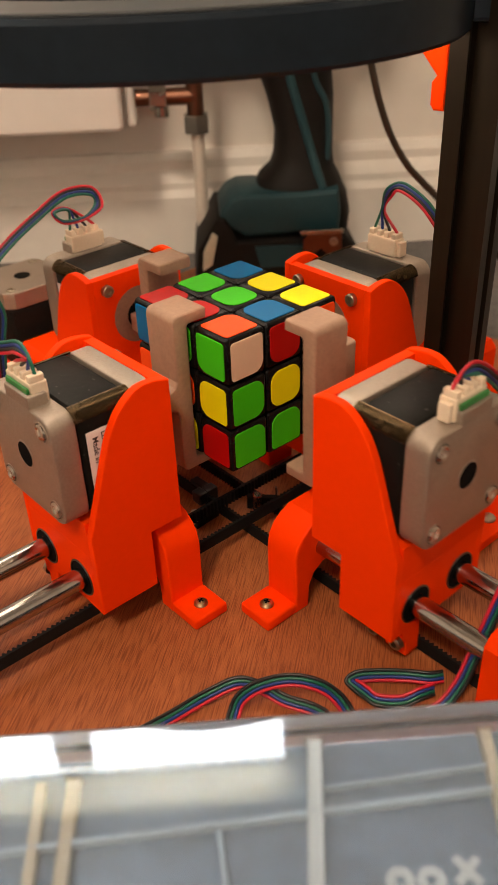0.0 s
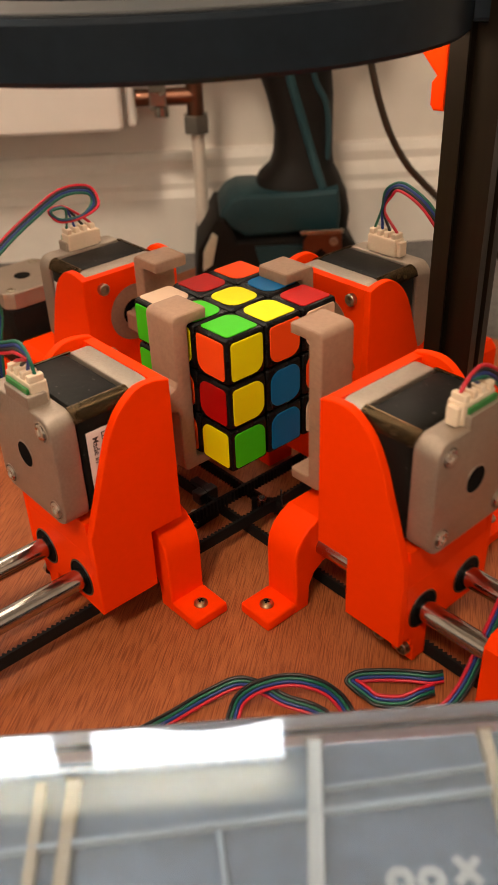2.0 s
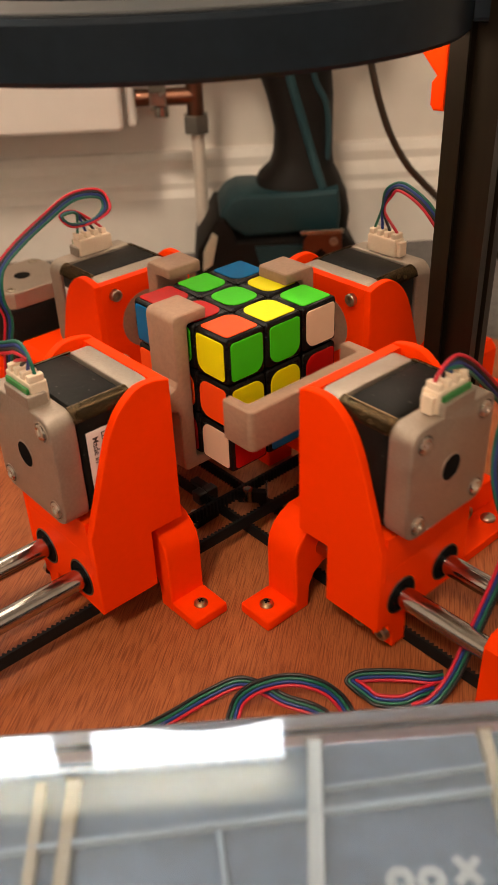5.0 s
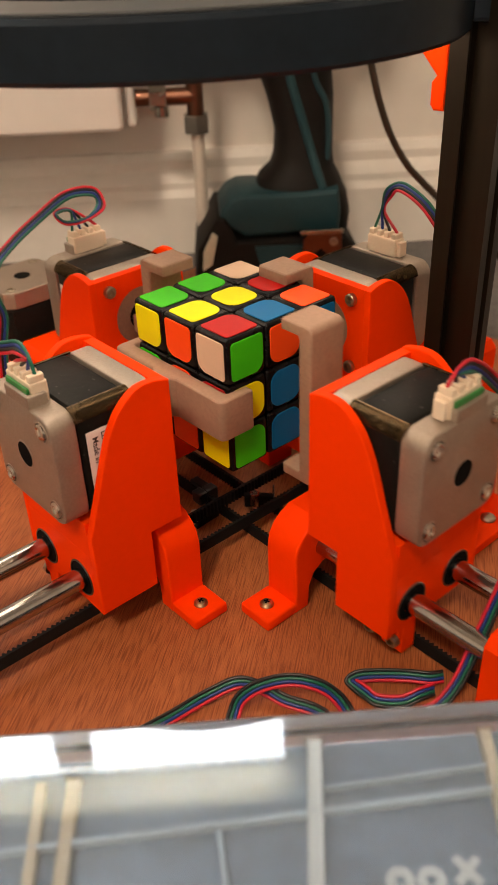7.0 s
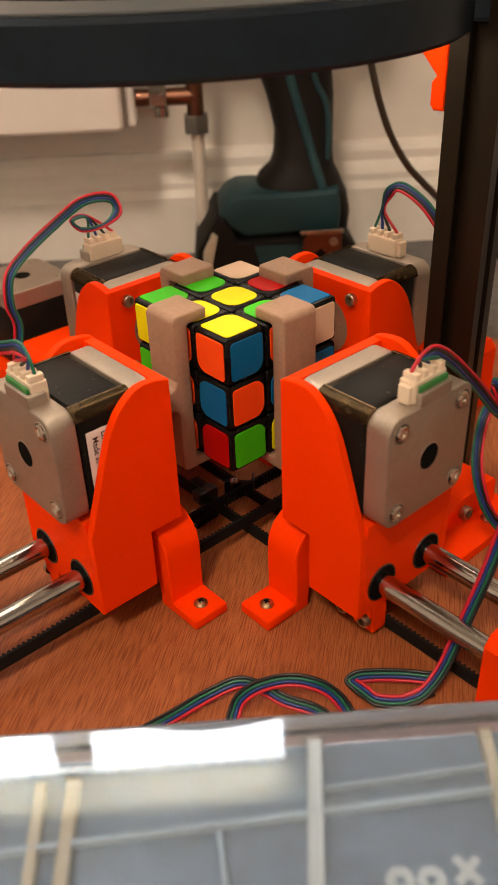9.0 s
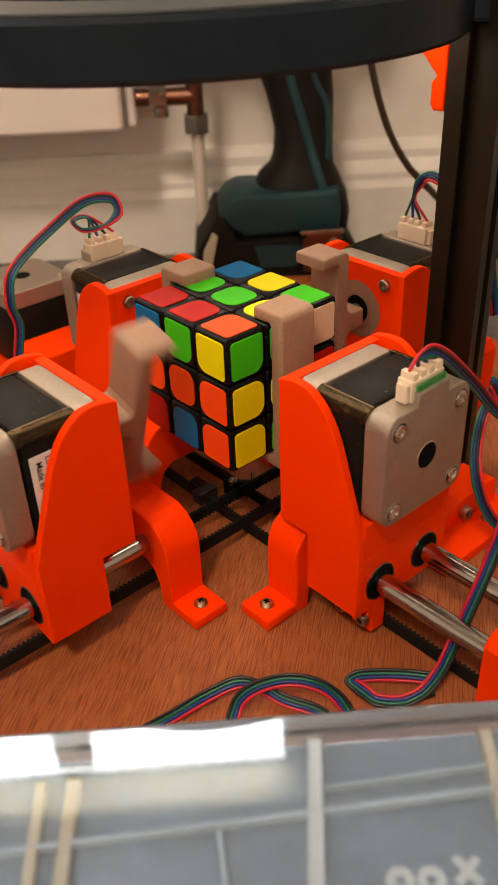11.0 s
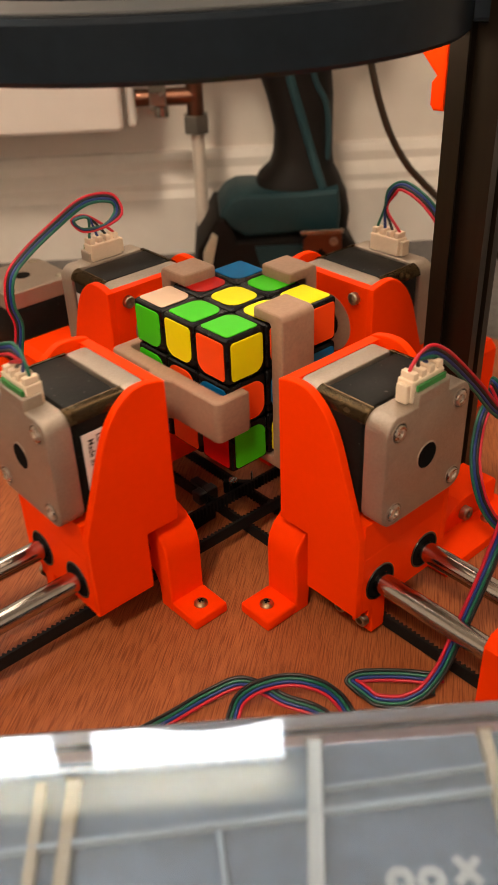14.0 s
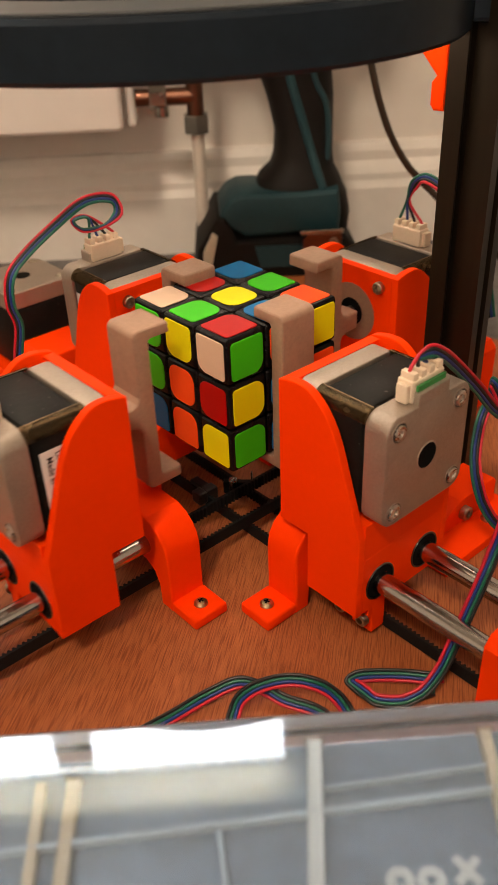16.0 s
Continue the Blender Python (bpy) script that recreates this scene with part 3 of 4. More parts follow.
def carriage():
    """One sliding gripper: bracket, stepper motor, bearings, claw. It points along +x at the cube, built on the -x side."""
    c = thing("gripper_carriage", "orange printed carriage with stepper motor and grey claw", "gripper", "gripper carriages")
    # bracket
    Z = AXIS
    side = [(-51, Z + 21.2), (-51, Z - 37), (-65, Z - 37), (-65, Z - 62), (-89.5, Z - 62), (-89.5, Z - 27), (-79.4, Z + 3)]
    side += [(v.x, v.y) for v in smooth_path([(-78.1, Z + 6.6, 0), (-75.9, Z + 11.2, 0), (-72.8, Z + 16, 0), (-68.6, Z + 20.0, 0), (-64, Z + 22.6, 0), (-58.5, Z + 23.0, 0), (-53, Z + 22.0, 0)], 4)]
    for a, e in ((-25, -21.6), (21.6, 25)):
        part("side_wall", prism(B(), side, "y", a, e, 0.5), ORANGE, c, "orange printed curved side wall")
    part("front_plate", box(B(), -55.2, -51.02, -21.7, 21.7, Z - 36.9, Z + 21.1), ORANGE, c)
    part("motor_shelf", box(B(), -89.4, -55.3, -21.7, 21.7, Z - 36.95, Z - 22.0), ORANGE, c)
    part("bearing_block", box(B(), -89.45, -65.05, -21.7, 21.7, Z - 61.9, Z - 37.0), ORANGE, c)
    b = B()
    prism(b, [(-89.4, Z - 61.8), (-80, Z - 61.8), (-80, Z - 75), (-89.4, Z - 75)], "y", 8.5, 16, 0.5)
    cl = part("belt_clamp", b, ORANGE, c)
    part("clamp_strip", box(B(), -89.3, -74, 9, 18, Z - 67.3, Z - 61.85, 0.3), ORANGE, c)
    for x in (-87.3, -77.0):
        part("clamp_screw", socket_screw(B(), (x, 17.9, Z - 67.6), (0, 1, 0), 2.7, 2.4), SCREW, c, "steel cap screw under the bracket")
    # pilot boss of the motor in the round opening of the front plate
    part("opening", rod(B(), (-51.6, 0, Z), (-50.85, 0, Z), 13.2, 40), GREYP, c, "motor face seen in the round opening")
    part("bore", rod(B(), (-51.2, 0, Z), (-50.7, 0, Z), 6.3, 28), HOLE, c)
    for y in (-15.5, 15.5):
        for z in (-15.5, 15.5):
            part("mounting_screw", socket_screw(B(), (-51, y, Z + z), (1, 0, 0)), SCREW, c)
    # motor
    mo = part("motor", box(B(), -86.5, -63.5, -21.1, 21.1, Z - 21.1, Z + 21.1, 4.2, 3), LAMS, c, "black laminated stepper motor body")
    for s in (-1, 1):
        b = B()
        arc = [(s * (16.9 + r * math.sin(a)), Z + 16.9 + r * math.cos(a)) for r, angs in ((4.45, range(0, 91, 15)), (3.6, range(90, -1, -15))) for a in map(radians, angs)]
        for k in range(40):
            x = -86.2 + k * 0.57
            prism(b, arc, "x", x, x + 0.2)
        box(b, -86.2, -63.8, s * 17.1 - 0.3, s * 17.1 + 0.3, Z + 21.0, Z + 21.4)
        part("lamination_edge", b, BRONZE, mo, "bronze ground lamination edges")

    def cap(x0, x1):
        q, r = 21.15, 5.6
        pts = [(su * (q - r) + r * math.cos(a), Z + sv * (q - r) + r * math.sin(a)) for su, sv, a0 in ((1, 1, 0), (-1, 1, 90), (-1, -1, 180), (1, -1, 270))
               for a in (radians(a0 + 15 * k) for k in range(7))]
        b = B()
        prism(b, pts, "x", x0, x1, 0.8, 3)
        return b
    part("front_cap", cap(-64, -55.3), ALU, mo, "cast aluminium end cap")
    rear = part("rear_cap", cap(-95.5, -86), ALU, mo, "cast aluminium end cap")
    b = B()
    box(b, -95.4, -88, -9.5, 6.5, Z + 20, Z + 25.5, 0.8)
    part("connector_ledge", b, ALU, rear)
    part("shaft_hole", ring(B(), (0, 0), 4.75, 5.25, 0, 0.6, 28, 0.2, m=Matrix.Translation((-95.75, 0, Z)) @ Matrix.Rotation(radians(90), 4, "Y")), ALU, rear)
    part("shaft_bore", rod(B(), (-95.62, 0, Z), (-95.2, 0, Z), 4.8, 28), HOLE, rear)
    for y in (-15.5, 15.5):
        for z in (-15.5, 15.5):
            # flat dark disc on the cap; its colour carries the counterbore's shade
            part("recess", rod(B(), (-95.56, y, Z + z), (-95.2, y, Z + z), 3.6, 20), DARKST, rear, "unlit counterbore")
            part("recess_rim", ring(B(), (0, 0), 3.45, 3.85, 0, 0.4, 24, 0.15, m=Matrix.Translation((-95.9, y, Z + z)) @ Matrix.Rotation(radians(90), 4, "Y")), ALU, rear)
            part("screw", socket_screw(B(), (-95.5, y, Z + z), (-1, 0, 0), 2.85, 0.9), ZINC, rear)
    part("shaft", rod(B(), (-60, 0, Z), (-40, 0, Z), 2.5, 20), SCREW, mo, "steel motor shaft")
    # connector: white nylon housing with notched top over a green board edge
    cx = part("connector", box(B(), -93.2, -86.8, -8.6, 7.4, Z + 21.2, Z + 29.0, 0.7), CREAM, mo, "cream nylon wire connector")
    for k in range(4):
        part("housing_tooth", box(B(), -92.8, -87.4, -8.2 + k * 4.1, -5.6 + k * 4.1, Z + 28.5, Z + 31.4, 0.5), CREAM, cx)
    part("board_edge", box(B(), -94.4, -93.4, -8.0, 6.0, Z + 25.6, Z + 27.6, 0.1), PCB, cx, "green circuit board edge")
    part("latch", box(B(), -92.5, -88, 7.3, 9.4, Z + 21.5, Z + 28, 0.5), CREAM, cx)
    # paper label on the motor's flank
    lb = part("label", box(B(), -83.2, -66, -21.35, -21.12, Z - 16, Z + 12.0, 0.05), LABEL, mo, "white paper label with print")
    for txt, x, z in (("Lot", -77.6, 10.6), ("Made in", -81.1, 9.6)):
        fc = bpy.data.curves.new("print", "FONT")
        fc.body, fc.size, fc.extrude, fc.offset = txt, 0.0032, 0.00002, 0.00004
        t = new("print", fc)
        t.matrix_basis = Matrix.Translation((x / 1000, -0.02140, (Z + z) / 1000)) @ Matrix.Rotation(radians(90), 4, "X") @ Matrix.Rotation(radians(-90), 4, "Z")
        me = bpy.data.meshes.new_from_object(t.evaluated_get(bpy.context.evaluated_depsgraph_get()))
        me.materials.clear()
        me.materials.append(INK)
        o2 = new("printed_word", me)
        o2.matrix_basis = t.matrix_basis
        o2.parent = lb
        bpy.data.objects.remove(t)
    # linear bearings
    for y in (-ROD_R, ROD_R):
        bb = B()
        ring(bb, (0, 0), 6.9, 7.6, 0, 1.0, 36, 0.2, m=Matrix.Translation((-89.75, y, ROD_Z)) @ Matrix.Rotation(radians(90), 4, "Y"))
        br = part("bearing", bb, DARKST, c, "steel bushing with a black seal")
        part("seal", ring(B(), (0, 0), 4.05, 7.0, 0, 0.8, 32, 0.2, m=Matrix.Translation((-89.62, y, ROD_Z)) @ Matrix.Rotation(radians(90), 4, "Y")), HOLE, br)
    part("claw", claw_mesh(), GREYP, c, "taupe grey printed C-shaped claw", at=pose(0, 0, AXIS / 1000))
    return c


def carriage_cables(cars):
    """The flat cables that leave each connector; they ride along with their motor."""
    Z = AXIS
    runs = {0: [(-90, -4, 36), (-90, 2, 37.5), (-90, 9, 35.2), (-92, 23, 29.4), (-96, 50, 13), (-104, 70, -20)],
            90: [(-90, 1, 34.5), (-90, -5, 34.5), (-90, -10, 32), (-89, -19, 25), (-88, -36, 9), (-88, -50, -6), (-87, -60, -14), (-82, -66, -12), (-78, -63, -4), (-76, -68.2, -14), (-77, -61.6, -18.7), (-79, -56.4, -26.1), (-82, -52.1, -33.4), (-86, -49.4, -41), (-90, -50.1, -50.4), (-94, -54.9, -60.2), (-97, -67, -71.2)],
            180: [(-90, -3.0, 40), (-90, 0, 48), (-90, 5.3, 51.5), (-90, 13.6, 49.5), (-91, 21.5, 44), (-92, 30, 34), (-94, 37, 20), (-97, 42, -5)],
            270: [(-91, -6, 40.5), (-90, -14, 41), (-89, -10, 36), (-90, 2, 35), (-92, 11, 38.5), (-94, 9, 45), (-94, -5, 46.5), (-94, -21, 39.7), (-94, -36, 31.6), (-93, -46, 24), (-92, -49, 12), (-92, -47, 1), (-93, -50, -15), (-96, -52, -45), (-98, -54, -72)]}
    eye = Vector((-0.63, -0.63, 0.45))
    for k, c in cars.items():
        cb = tagged(new("motor_cable"), "flat ribbon of black, green, blue and red wires")
        cb.parent = c
        ys = [-6.9 + 4.1 * i for i in range(4)]
        order = ("green", "blue", "black", "red")
        if k == 90:
            ys, order = ys[::-1], ("red", "black", "blue", "green")
        pins = [[(-90, y, Z + 28.5), (-90, y, Z + 31.5)] for y in ys]
        ribbon(cb, [(x, y, z + Z) for x, y, z in runs[k]], (turn(-k) @ eye) * (-1 if k == 0 else 1), gap=1.15, order=order, pins=pins, tight=4 if k == 270 else 1)
    # the slack run of the front motor's cable, drawn along by its carriage
    cb = thing("ribbon_cable", "slack flat ribbon cable of four coloured wires", "cable")
    slack = [(-118.1, 32.5, 3.2), (-121.3, 26.8, 5.1), (-122.7, 19.2, 11.2), (-122.5, 11.7, 20.8), (-122.4, 5.2, 31), (-122.7, -0.3, 41.9), (-122.6, -5.5, 52.7), (-123.1, -9.8, 65.8), (-123.6, -15.3, 85.4)]
    ribbon(cb, slack, turn(-90) @ eye, order=("red", "blue", "green", "black"))
    return cb


def drive_motor():
    """The belt drive at the back: a motor upright in an orange frame, aluminium face up."""
    d = thing("belt_drive_motor", "upright stepper motor in an orange printed mount", "motor", at=pose(0.008, 0.196, 0))
    b = B()
    for a in ((-27, 27, -27, -23), (-27, 27, 23, 27)):
        box(b, *a, 0.05, 22, 0.8)
    box(b, -27, 27, -23, 23, 0.1, 12, 0.0)
    part("mount", b, ORANGE, d)
    part("motor_body", box(B(), -21.1, 21.1, -21.1, 21.1, 12.2, 50, 4, 3), LAMS, d, "black motor body")
    q, ch = 21.15, 4.6
    part("top_plate", prism(B(), [(-q + ch, -q), (q - ch, -q), (q, -q + ch), (q, q - ch), (q - ch, q), (-q + ch, q), (-q, q - ch), (-q, -q + ch)], "z", 49, 58.5, 0.7), ALU, d, "cast aluminium plate")
    part("shaft_bore", rod(B(), (0, 0, 58.2), (0, 0, 58.8), 4.6, 28), HOLE, d)
    for x in (-15.5, 15.5):
        for y in (-15.5, 15.5):
            part("plate_screw", socket_screw(B(), (x, y, 58.4), (0, 0, 1), 2.8, 0.8), SCREW, d)


# ---- post, ring lamp ----
def upright_post():
    p = thing("upright_post", "black anodised slotted aluminium post on an orange foot", "post", at=pose(0.083, -0.045, 0))
    w, s, dp = 10.0, 3.1, 6.0
    pts = []
    for k in range(4):
        a = [(-w, -w), (-s, -w), (-s, -w + 1.8), (-5.4, -w + 1.8), (-2.8, -w + dp), (2.8, -w + dp), (5.4, -w + 1.8), (s, -w + 1.8), (s, -w)]
        c, n = round(math.cos(math.pi / 2 * k)), round(math.sin(math.pi / 2 * k))
        pts += [(x * c - y * n, x * n + y * c) for x, y in a]
    part("profile", prism(B(), pts, "z", 0.3, 238), ANOD, p, at=pose(0.0012, 0, 0, 0, 0, 15))
    ft = part("foot_bracket", box(B(), -52, 5, -44, -12.5, 0.06, 5.0, 0.8), ORANGE, p, "orange printed foot plate")
    part("gusset", prism(B(), [(-37, 5.1), (0, 5.1), (0, 16), (-2, 18), (-26, 18), (-37, 12)], "y", -29.8, -13, 0.6), ORANGE, p)
    part("gusset_screw", socket_screw(B(), (-23.4, -29.8, 11), (0, -1, 0), 3.2, 3), SCREW, ft)
    part("foot_bolt", pan_screw(B(), (-13, -36, 4.9)), SCREW, ft)
    b = B()
    prism(b, [(-10.4, 166.5), (-14.5, 166.5), (-16, 168.5), (-16, 176), (-14.2, 178.5), (-23, 189), (-23, 204), (-10.4, 204)], "x", -8, 8, 1.0)
    ob = part("ring_clip", b, ORANGE, p, "orange printed clip on the post")
    ob.matrix_basis = Matrix.Rotation(radians(195), 4, "Z")


def ring_lamp():
    r = thing("ring_lamp", "black round ring lamp, lit, over the machine", "lamp", at=pose(0.0164, 0.054, 0))
    part("housing", ring(B(), (0, 0), 78, 114.3, AXIS + 115, AXIS + 132, 160, 1.5), RINGP, r, "black satin housing")
    part("diffuser", ring(B(), (0, 0), 82, 110, AXIS + 114.85, AXIS + 115.3, 128, 0.1), RINGLIT, r, "glowing warm white diffuser")
    part("top_trim", ring(B(), (0, 0), 80, 111, AXIS + 131.8, AXIS + 133, 160, 0.4), TRIM, r, "slate grey trim ring")
    b = B()
    box(b, 100, 122, -9, 9, AXIS + 118, AXIS + 129, 1.5, m=Matrix.Rotation(radians(-54), 4, "Z"))
    part("arm", b, RINGP, r)


# ---- loose cables on the board, the box in front ----
def table_cables():
    eye = (-0.62, -0.62, 0.5)
    t = thing("ribbon_cable", "twisted flat ribbon cable of four coloured wires", "cable")
    ribbon(t, [(-122, -66, 3), (-105, -67.5, 3), (-92.6, -69.5, 3.5), (-79.7, -71.9, 5), (-70, -77, 8), (-64.5, -84.3, 6), (-61.6, -91, 4), (-56, -103, 3), (-58, -120, 3)], eye)
    t = thing("ribbon_cable", "arched flat ribbon cable of four coloured wires", "cable")
    ribbon(t, [(-84, -88, 3), (-78, -83, 3), (-73.8, -82, 7), (-68, -85, 11), (-60.7, -91.6, 14), (-54.6, -98.8, 13), (-51, -105, 9), (-51, -112, 4), (-56, -124, 3)], eye)
    t = thing("ribbon_cable", "folded flat ribbon cable of four coloured wires", "cable")
    ribbon(t, [(-15, -121.8, 5), (-19.2, -118.9, 5), (-24, -112.9, 5), (-31.6, -105.3, 5), (-36.5, -101.2, 4.5), (-39, -100.6, 4), (-38.9, -103.6, 3.5), (-38.6, -107.3, 3.2), (-38.1, -111.9, 3), (-32.5, -118.1, 3.2), (-26.8, -121.3, 5.1), (-21.5, -122.8, 4.4)], eye, order=("red", "blue", "green", "black"))


# ribs of the parts box: start, end, width
RIBS = [(-51.5, -9, -50, -70, 2.6, TANRIB), (-44, -9, -44.6, -70, 2.8, TANRIB), (11.5, -3.4, 3, -80, 3.4, RIB), (51.8, -3.6, 46, -60, 2.6, TANRIB), (-90, -27, 70, -17.6, 1.6, SLATE),
        (-11.5, -23.5, -8, -60, 1.4, SLATE), (12, -15.6, 70, -11.4, 1.0, SLATE)]
PRINT = [(25.0, -36.8), (31.4, -37.2)]


def clear_box():
    """The clear parts box close in front of the lens: lid, walls, dividers, things inside."""
    at = Matrix.Translation((-0.1085, -0.1335, FLOOR / 1000)) @ Matrix.Rotation(radians(-38.4), 4, "Z")
    c = thing("parts_box", "clear plastic compartment box with closed lid", "box", at=at)
    H = 82.0
    panes = [part("lid", box(B(), -150, 130, -190, 3.2, H - 2.4, H, 1.0), HAZE, c, "clear shiny lid")]
    panes.append(part("lid_rim", box(B(), -150, 130, 0.4, 3.4, H - 10, H - 2.6, 1.0), FROST, c, "frosted lid edge"))
    for a in ((-150, 130, -2.2, -0.1), (-150, 130, -189.9, -187.8), (-149.9, -147.7, -187.6, -2.4), (127.7, 129.9, -187.6, -2.4)):
        panes.append(part("box_wall", box(B(), *a, 0.5, H - 2.6, 0.4), CLEAR, c))
    part("box_base", box(B(), -147, 127, -187, -2.5, 0.6, H - 6, 0.5), FOAM, c, "slate grey lining")
    for x0, y0, x1, y1, m, stuff in RIBS:
        d = Vector((x1 - x0, y1 - y0, 0))
        t = Matrix.Translation((x0, y0, 0)) @ Matrix.Rotation(math.atan2(d.y, d.x), 4, "Z")
        part("rib", box(B(), 0, d.length, -m / 2, m / 2, H - 5.9, H - 3.2, 0.6, m=t), stuff, c, "moulded rib in the box")
    # white print on the lining, too blurred to read
    for x, y in PRINT:
        part("white_print", ring(B(), (x, y), 1.1, 3.0, H - 5.95, H - 5.4, 24, 0.1), RIB, c, "white printed shape")
    for a in (-40, 40):
        t = Matrix.Translation((39.2, -35.8, 0)) @ Matrix.Rotation(radians(a + 84), 4, "Z")
        part("white_print", box(B(), -3.6, 3.6, -0.9, 0.9, H - 5.95 + (a > 0) * 0.02, H - 5.4 + (a > 0) * 0.02, m=t), RIB, c, "white printed shape")
    for o in panes:
        o.visible_shadow = False


# ---- the cube ----
COLOURS = {  # start colours, face by face: (outward axis, sign), rows by the two other coordinates from -1 to 1
    (2, 1): "OBY" "RGY" "RGB", (2, -1): "WOW" "OBB" "YYG", (0, -1): "RYG" "YOO" "GGB",
    (0, 1): "RWW" "ORW" "BRY", (1, -1): "GGB" "GYB" "WRO", (1, 1): "ORY" "OWW" "WBR"}


def sticker_colour(axis, p):
    u, v = [p[i] for i in range(3) if i != axis]
    return COLOURS[(axis, p[axis])][(v + 1) * 3 + (u + 1)]


def sticker_mesh(axis, p):
    """A thin rounded square; corners that face the middle of the cube's side are rounder."""
    u0, v0 = [p[i] for i in range(3) if i != axis]
    h, pts = 7.55, []
    for su, sv in ((1, 1), (-1, 1), (-1, -1), (1, -1)):
        inner = (u0 == 0 or su == -u0) and (v0 == 0 or sv == -v0)
        r = 4.6 if inner else 1.4
        cu, cv = su * (h - r), sv * (h - r)
        a0 = {(1, 1): 0, (-1, 1): 90, (-1, -1): 180, (1, -1): 270}[(su, sv)]
        pts += [(cu + r * math.cos(radians(a0 + 18 * k)), cv + r * math.sin(radians(a0 + 18 * k))) for k in range(6)]
    s = p[axis]
    return prism(B(), pts, "xyz"[axis], s * 9.15, s * 9.62, 0.12, 1)


def puzzle_cube():
    c = thing("puzzle_cube", "black scrambled puzzle cube with six sticker colours", "puzzle cube", at=pose(0.0002, 0, AXIS / 1000))
    body = mesh_of("cubelet", box(B(), -9.25, 9.25, -9.25, 9.25, -9.25, 9.25, 1.8, 3), CUBEP)
    part("core", rod(B(), (0, 0, -14), (0, 0, 14), 14, 16, bevel=4), CUBEP, c)
    made = []
    for p in itertools.product((-1, 0, 1), repeat=3):
        if p == (0, 0, 0):
            continue
        ob = new("cubelet", body)
        ob.parent = c
        for ax in range(3):
            if p[ax]:
                part("sticker", sticker_mesh(ax, p), STICK[sticker_colour(ax, p)], ob, sharp=30)
        made.append((p, ob))
    return made


# ---- what moves ----
OPEN = 21.0
# times at which the two pairs of carriages leave and reach the cube: start, end, from, to
PAIR_X = [(0.52, 0.86, 0, 1), (0.98, 1.32, 1, 0), (2.29, 2.63, 0, 1), (2.75, 3.09, 1, 0), (3.87, 4.21, 0, 1), (4.33, 4.67, 1, 0), (5.62, 5.96, 0, 1), (6.10, 6.44, 1, 0),
          (7.25, 7.59, 0, 1), (7.72, 8.06, 1, 0), (9.03, 9.37, 0, 1), (9.50, 9.84, 1, 0), (10.56, 10.90, 0, 1), (11.07, 11.41, 1, 0), (12.385, 12.72, 0, 1),
          (12.84, 13.18, 1, 0), (13.96, 14.30, 0, 1), (14.43, 14.77, 1, 0), (15.735, 16.075, 0, 1)]
PAIR_Y = [(-0.25, 0.09, 0, 1), (0.17, 0.51, 1, 0), (1.52, 1.86, 0, 1), (1.96, 2.30, 1, 0), (3.18, 3.52, 0, 1), (3.54, 3.88, 1, 0), (4.84, 5.18, 0, 1), (5.29, 5.63, 1, 0),
          (6.46, 6.80, 0, 1), (6.885, 7.22, 1, 0), (8.23, 8.57, 0, 1), (8.68, 9.02, 1, 0), (9.84, 10.18, 0, 1), (10.22, 10.56, 1, 0), (11.68, 12.02, 0, 1),
          (12.03, 12.37, 1, 0), (13.19, 13.53, 0, 1), (13.62, 13.96, 1, 0), (14.945, 15.285, 0, 1), (15.40, 15.74, 1, 0)]
# turns of the cube: start, end, axis, degrees, the layer that turns (None: the whole cube)
TURNS = [(0.04, 0.22, "X", -90, None), (1.34, 1.50, "Y", 90, -1), (3.395, 3.555, "X", 90, None), (4.67, 4.84, "Y", 90, -1), (6.753, 6.943, "X", -90, None),
         (8.05, 8.25, "Y", -90, -1), (10.10, 10.26, "X", 90, None), (11.42, 11.58, "Y", -90, -1), (13.51, 13.68, "X", -90, None), (14.77, 14.96, "Y", 90, -1)]
# turns of the open claws: start, end, degrees (about the world axis)
CLAW_A = [(0.04, 0.22, -90), (0.84, 0.97, 90), (3.395, 3.555, 90), (4.19, 4.33, -90), (6.753, 6.943, -90), (7.57, 7.72, 90), (10.10, 10.26, 90), (10.90, 11.03, -90), (13.51, 13.68, -90), (14.28, 14.42, 90)]
CLAW_D = [(0.04, 0.22, -90), (2.63, 2.76, -90), (3.395, 3.555, 90), (5.96, 6.09, 90), (6.753, 6.943, -90), (9.37, 9.50, -90), (10.10, 10.26, 90), (12.70, 12.83, 90), (13.51, 13.68, -90)]
CLAW_D_START = 90
CLAW_B = [(1.34, 1.50, 90), (1.84, 1.97, -90), (4.67, 4.84, 90), (5.16, 5.29, -90), (8.05, 8.25, -90), (8.54, 8.72, 90), (11.42, 11.58, -90), (11.93, 12.07, 90), (14.77, 14.96, 90), (15.24, 15.40, -90)]


def ease(t, t0, t1):
    u = min(1.0, max(0.0, (t - t0) / (t1 - t0)))
    return 0.6 * u + 0.4 * u * u * (3 - 2 * u)


def ticks(spans):
    """Times, on whole film frames, that cover the spans closely."""
    fs = {0, 480}
    for t0, t1 in spans:
        fs |= {f for f in range(math.floor(t0 * 30) - 1, math.ceil(t1 * 30) + 2) if 0 <= f <= 480}
    return [f / 30 for f in sorted(fs)]


def slide_at(pair, t):
    d = pair[0][2]
    for t0, t1, a, b in pair:
        if t >= t0:
            d = a + (b - a) * ease(t, t0, t1)
    return d * OPEN / 1000


def angle_at(steps, t, start=0):
    return start + sum(deg * ease(t, t0, t1) for t0, t1, deg in steps)


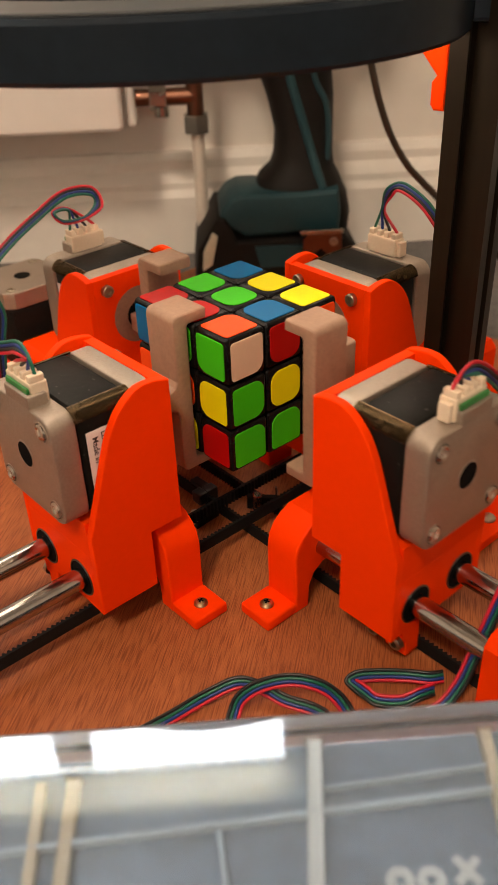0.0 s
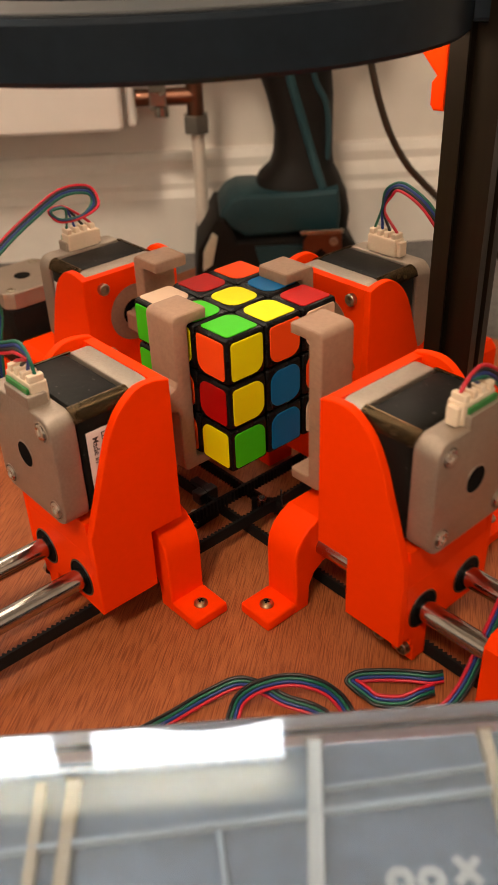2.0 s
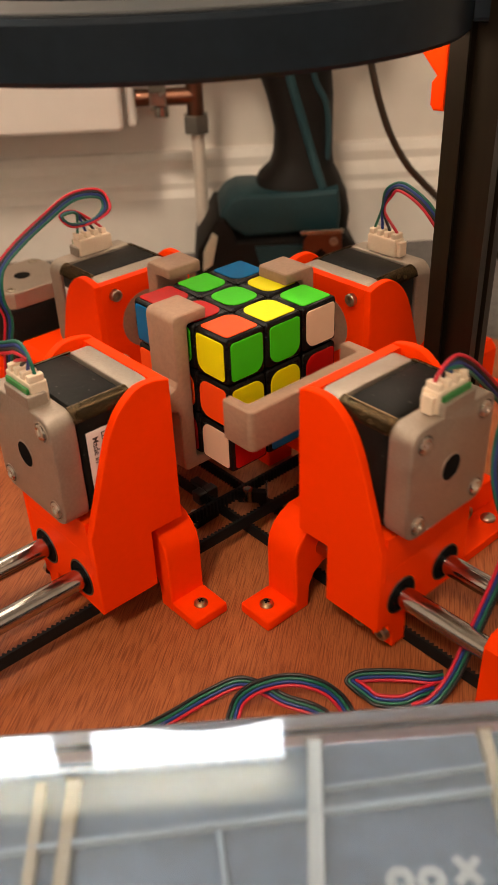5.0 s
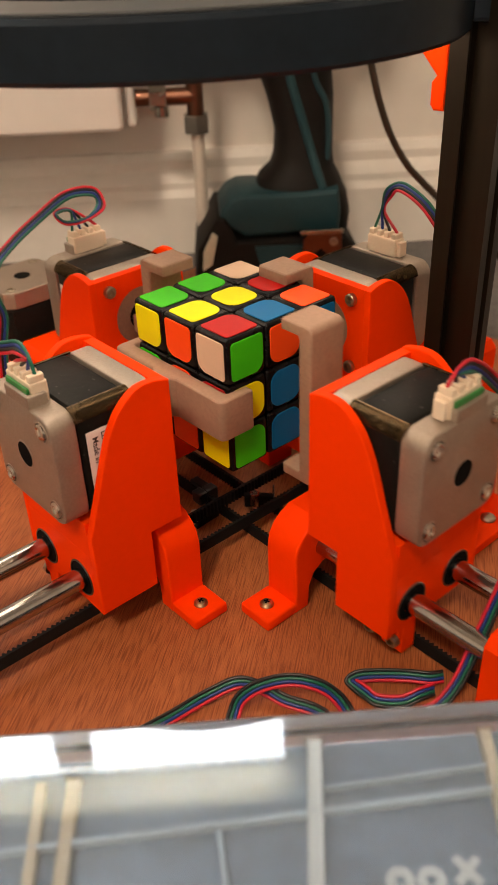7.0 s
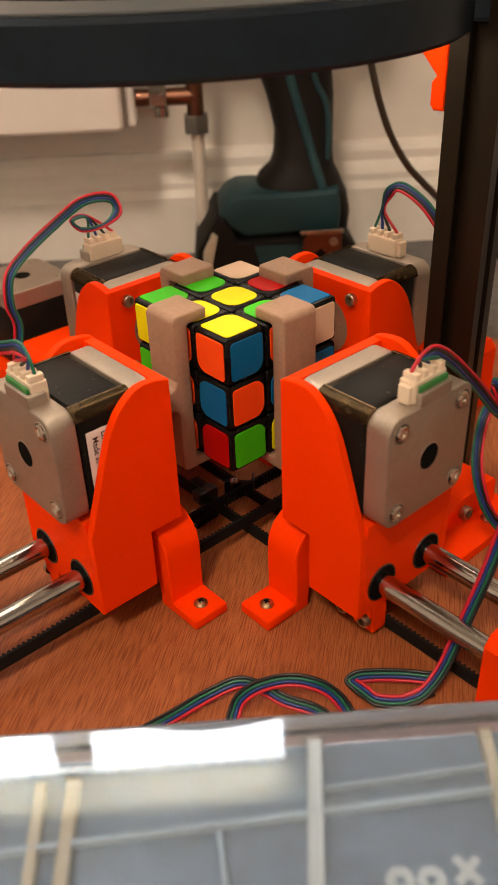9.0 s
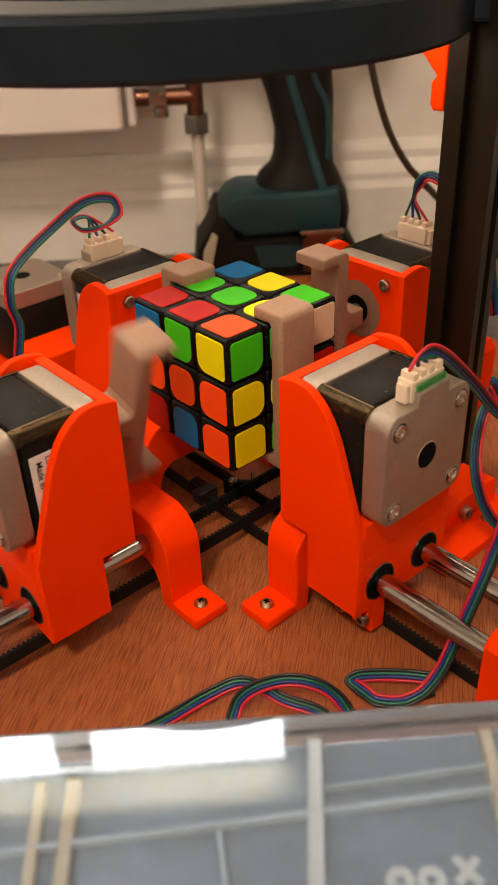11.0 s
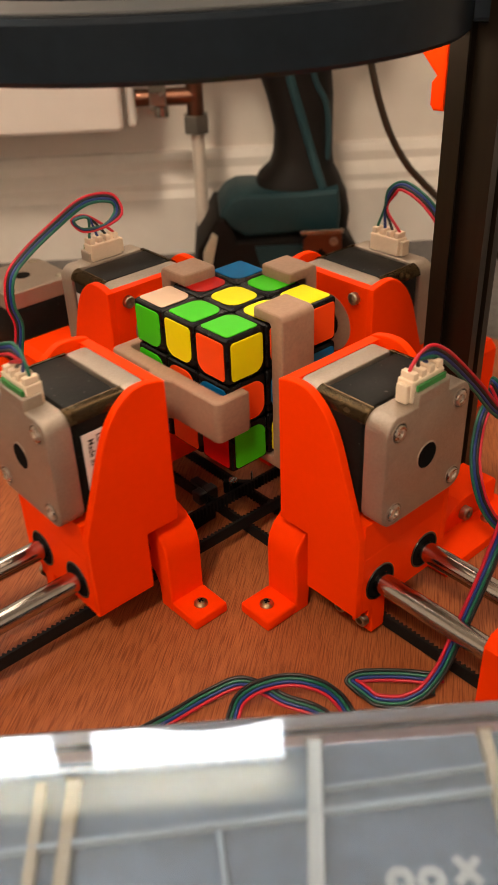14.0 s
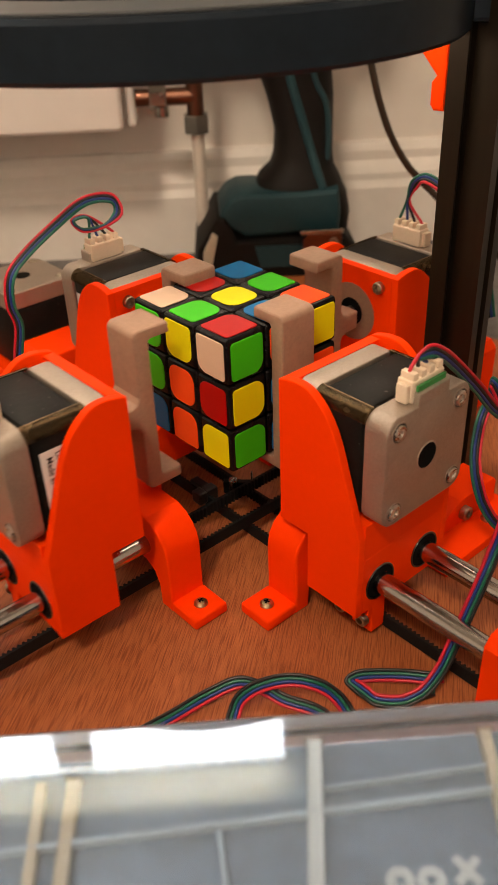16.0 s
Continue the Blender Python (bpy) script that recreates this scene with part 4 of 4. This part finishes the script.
def motions():
    for k, c in CARS.items():
        pair = PAIR_X if k in (0, 180) else PAIR_Y
        walk(c, [(t, turn(k) @ pose(-slide_at(pair, t), 0, 0)) for t in ticks([(a, b) for a, b, *_ in pair])])
    # the slack cable gives way by half the carriage's travel
    walk(SLACK, [(t, turn(90) @ pose(-0.5 * slide_at(PAIR_Y, t), 0, 0)) for t in ticks([(a, b) for a, b, *_ in PAIR_Y])])
    for k, steps, sign, start in ((0, CLAW_A, 1, 0), (90, CLAW_B, 1, 0), (180, CLAW_D, -1, CLAW_D_START)):
        claw = [o for o in CARS[k].children if o.name.startswith("claw")][0]
        walk(claw, [(t, pose(0, 0, AXIS / 1000, sign * angle_at(steps, t, start))) for t in ticks([s[:2] for s in steps])])
    for p, ob in CUBELETS:
        m = Matrix.Translation(Vector(p) * 0.01875)
        at, spans, stages = Vector(p), [], []
        for t0, t1, ax, deg, layer in TURNS:
            if layer is None or round(at.y) == layer:
                stages.append((t0, t1, ax, deg))
                spans.append((t0, t1))
                at = Matrix.Rotation(radians(deg), 3, ax) @ at
        rows = []
        for t in ticks(spans):
            q = m
            for t0, t1, ax, deg in stages:
                if t > t0:
                    q = Matrix.Rotation(radians(deg * ease(t, t0, t1)), 4, ax) @ q
            rows.append((t, q))
        walk(ob, rows)


# ---- build ----
room()
radiator()
cordless_drill()
room_cable()
board()
first = inner_support()
for _, k in SIDES[1:]:
    copy_thing(first, turn(k) @ pose(0.011 if k >= 180 else 0.0, 0, 0))
first = outer_support()
for _, k in SIDES[1:]:
    copy_thing(first, turn(k))
for y in (-ROD_R, ROD_R):
    first = steel_rod(y)
    for _, k in SIDES[1:]:
        copy_thing(first, turn(k))
timing_belt("x", -14.5, 4.5, 7.4, 146)
timing_belt("y", -8.5, 10.5, 1.5, 146)
zip_ties()
drive_motor()
upright_post()
ring_lamp()
CARS = {0: carriage()}
for _, k in SIDES[1:]:
    CARS[k] = copy_thing(CARS[0], turn(k))
belt_clamps(CARS)
SLACK = carriage_cables(CARS)
table_cables()
clear_box()
CUBELETS = puzzle_cube()
motions()
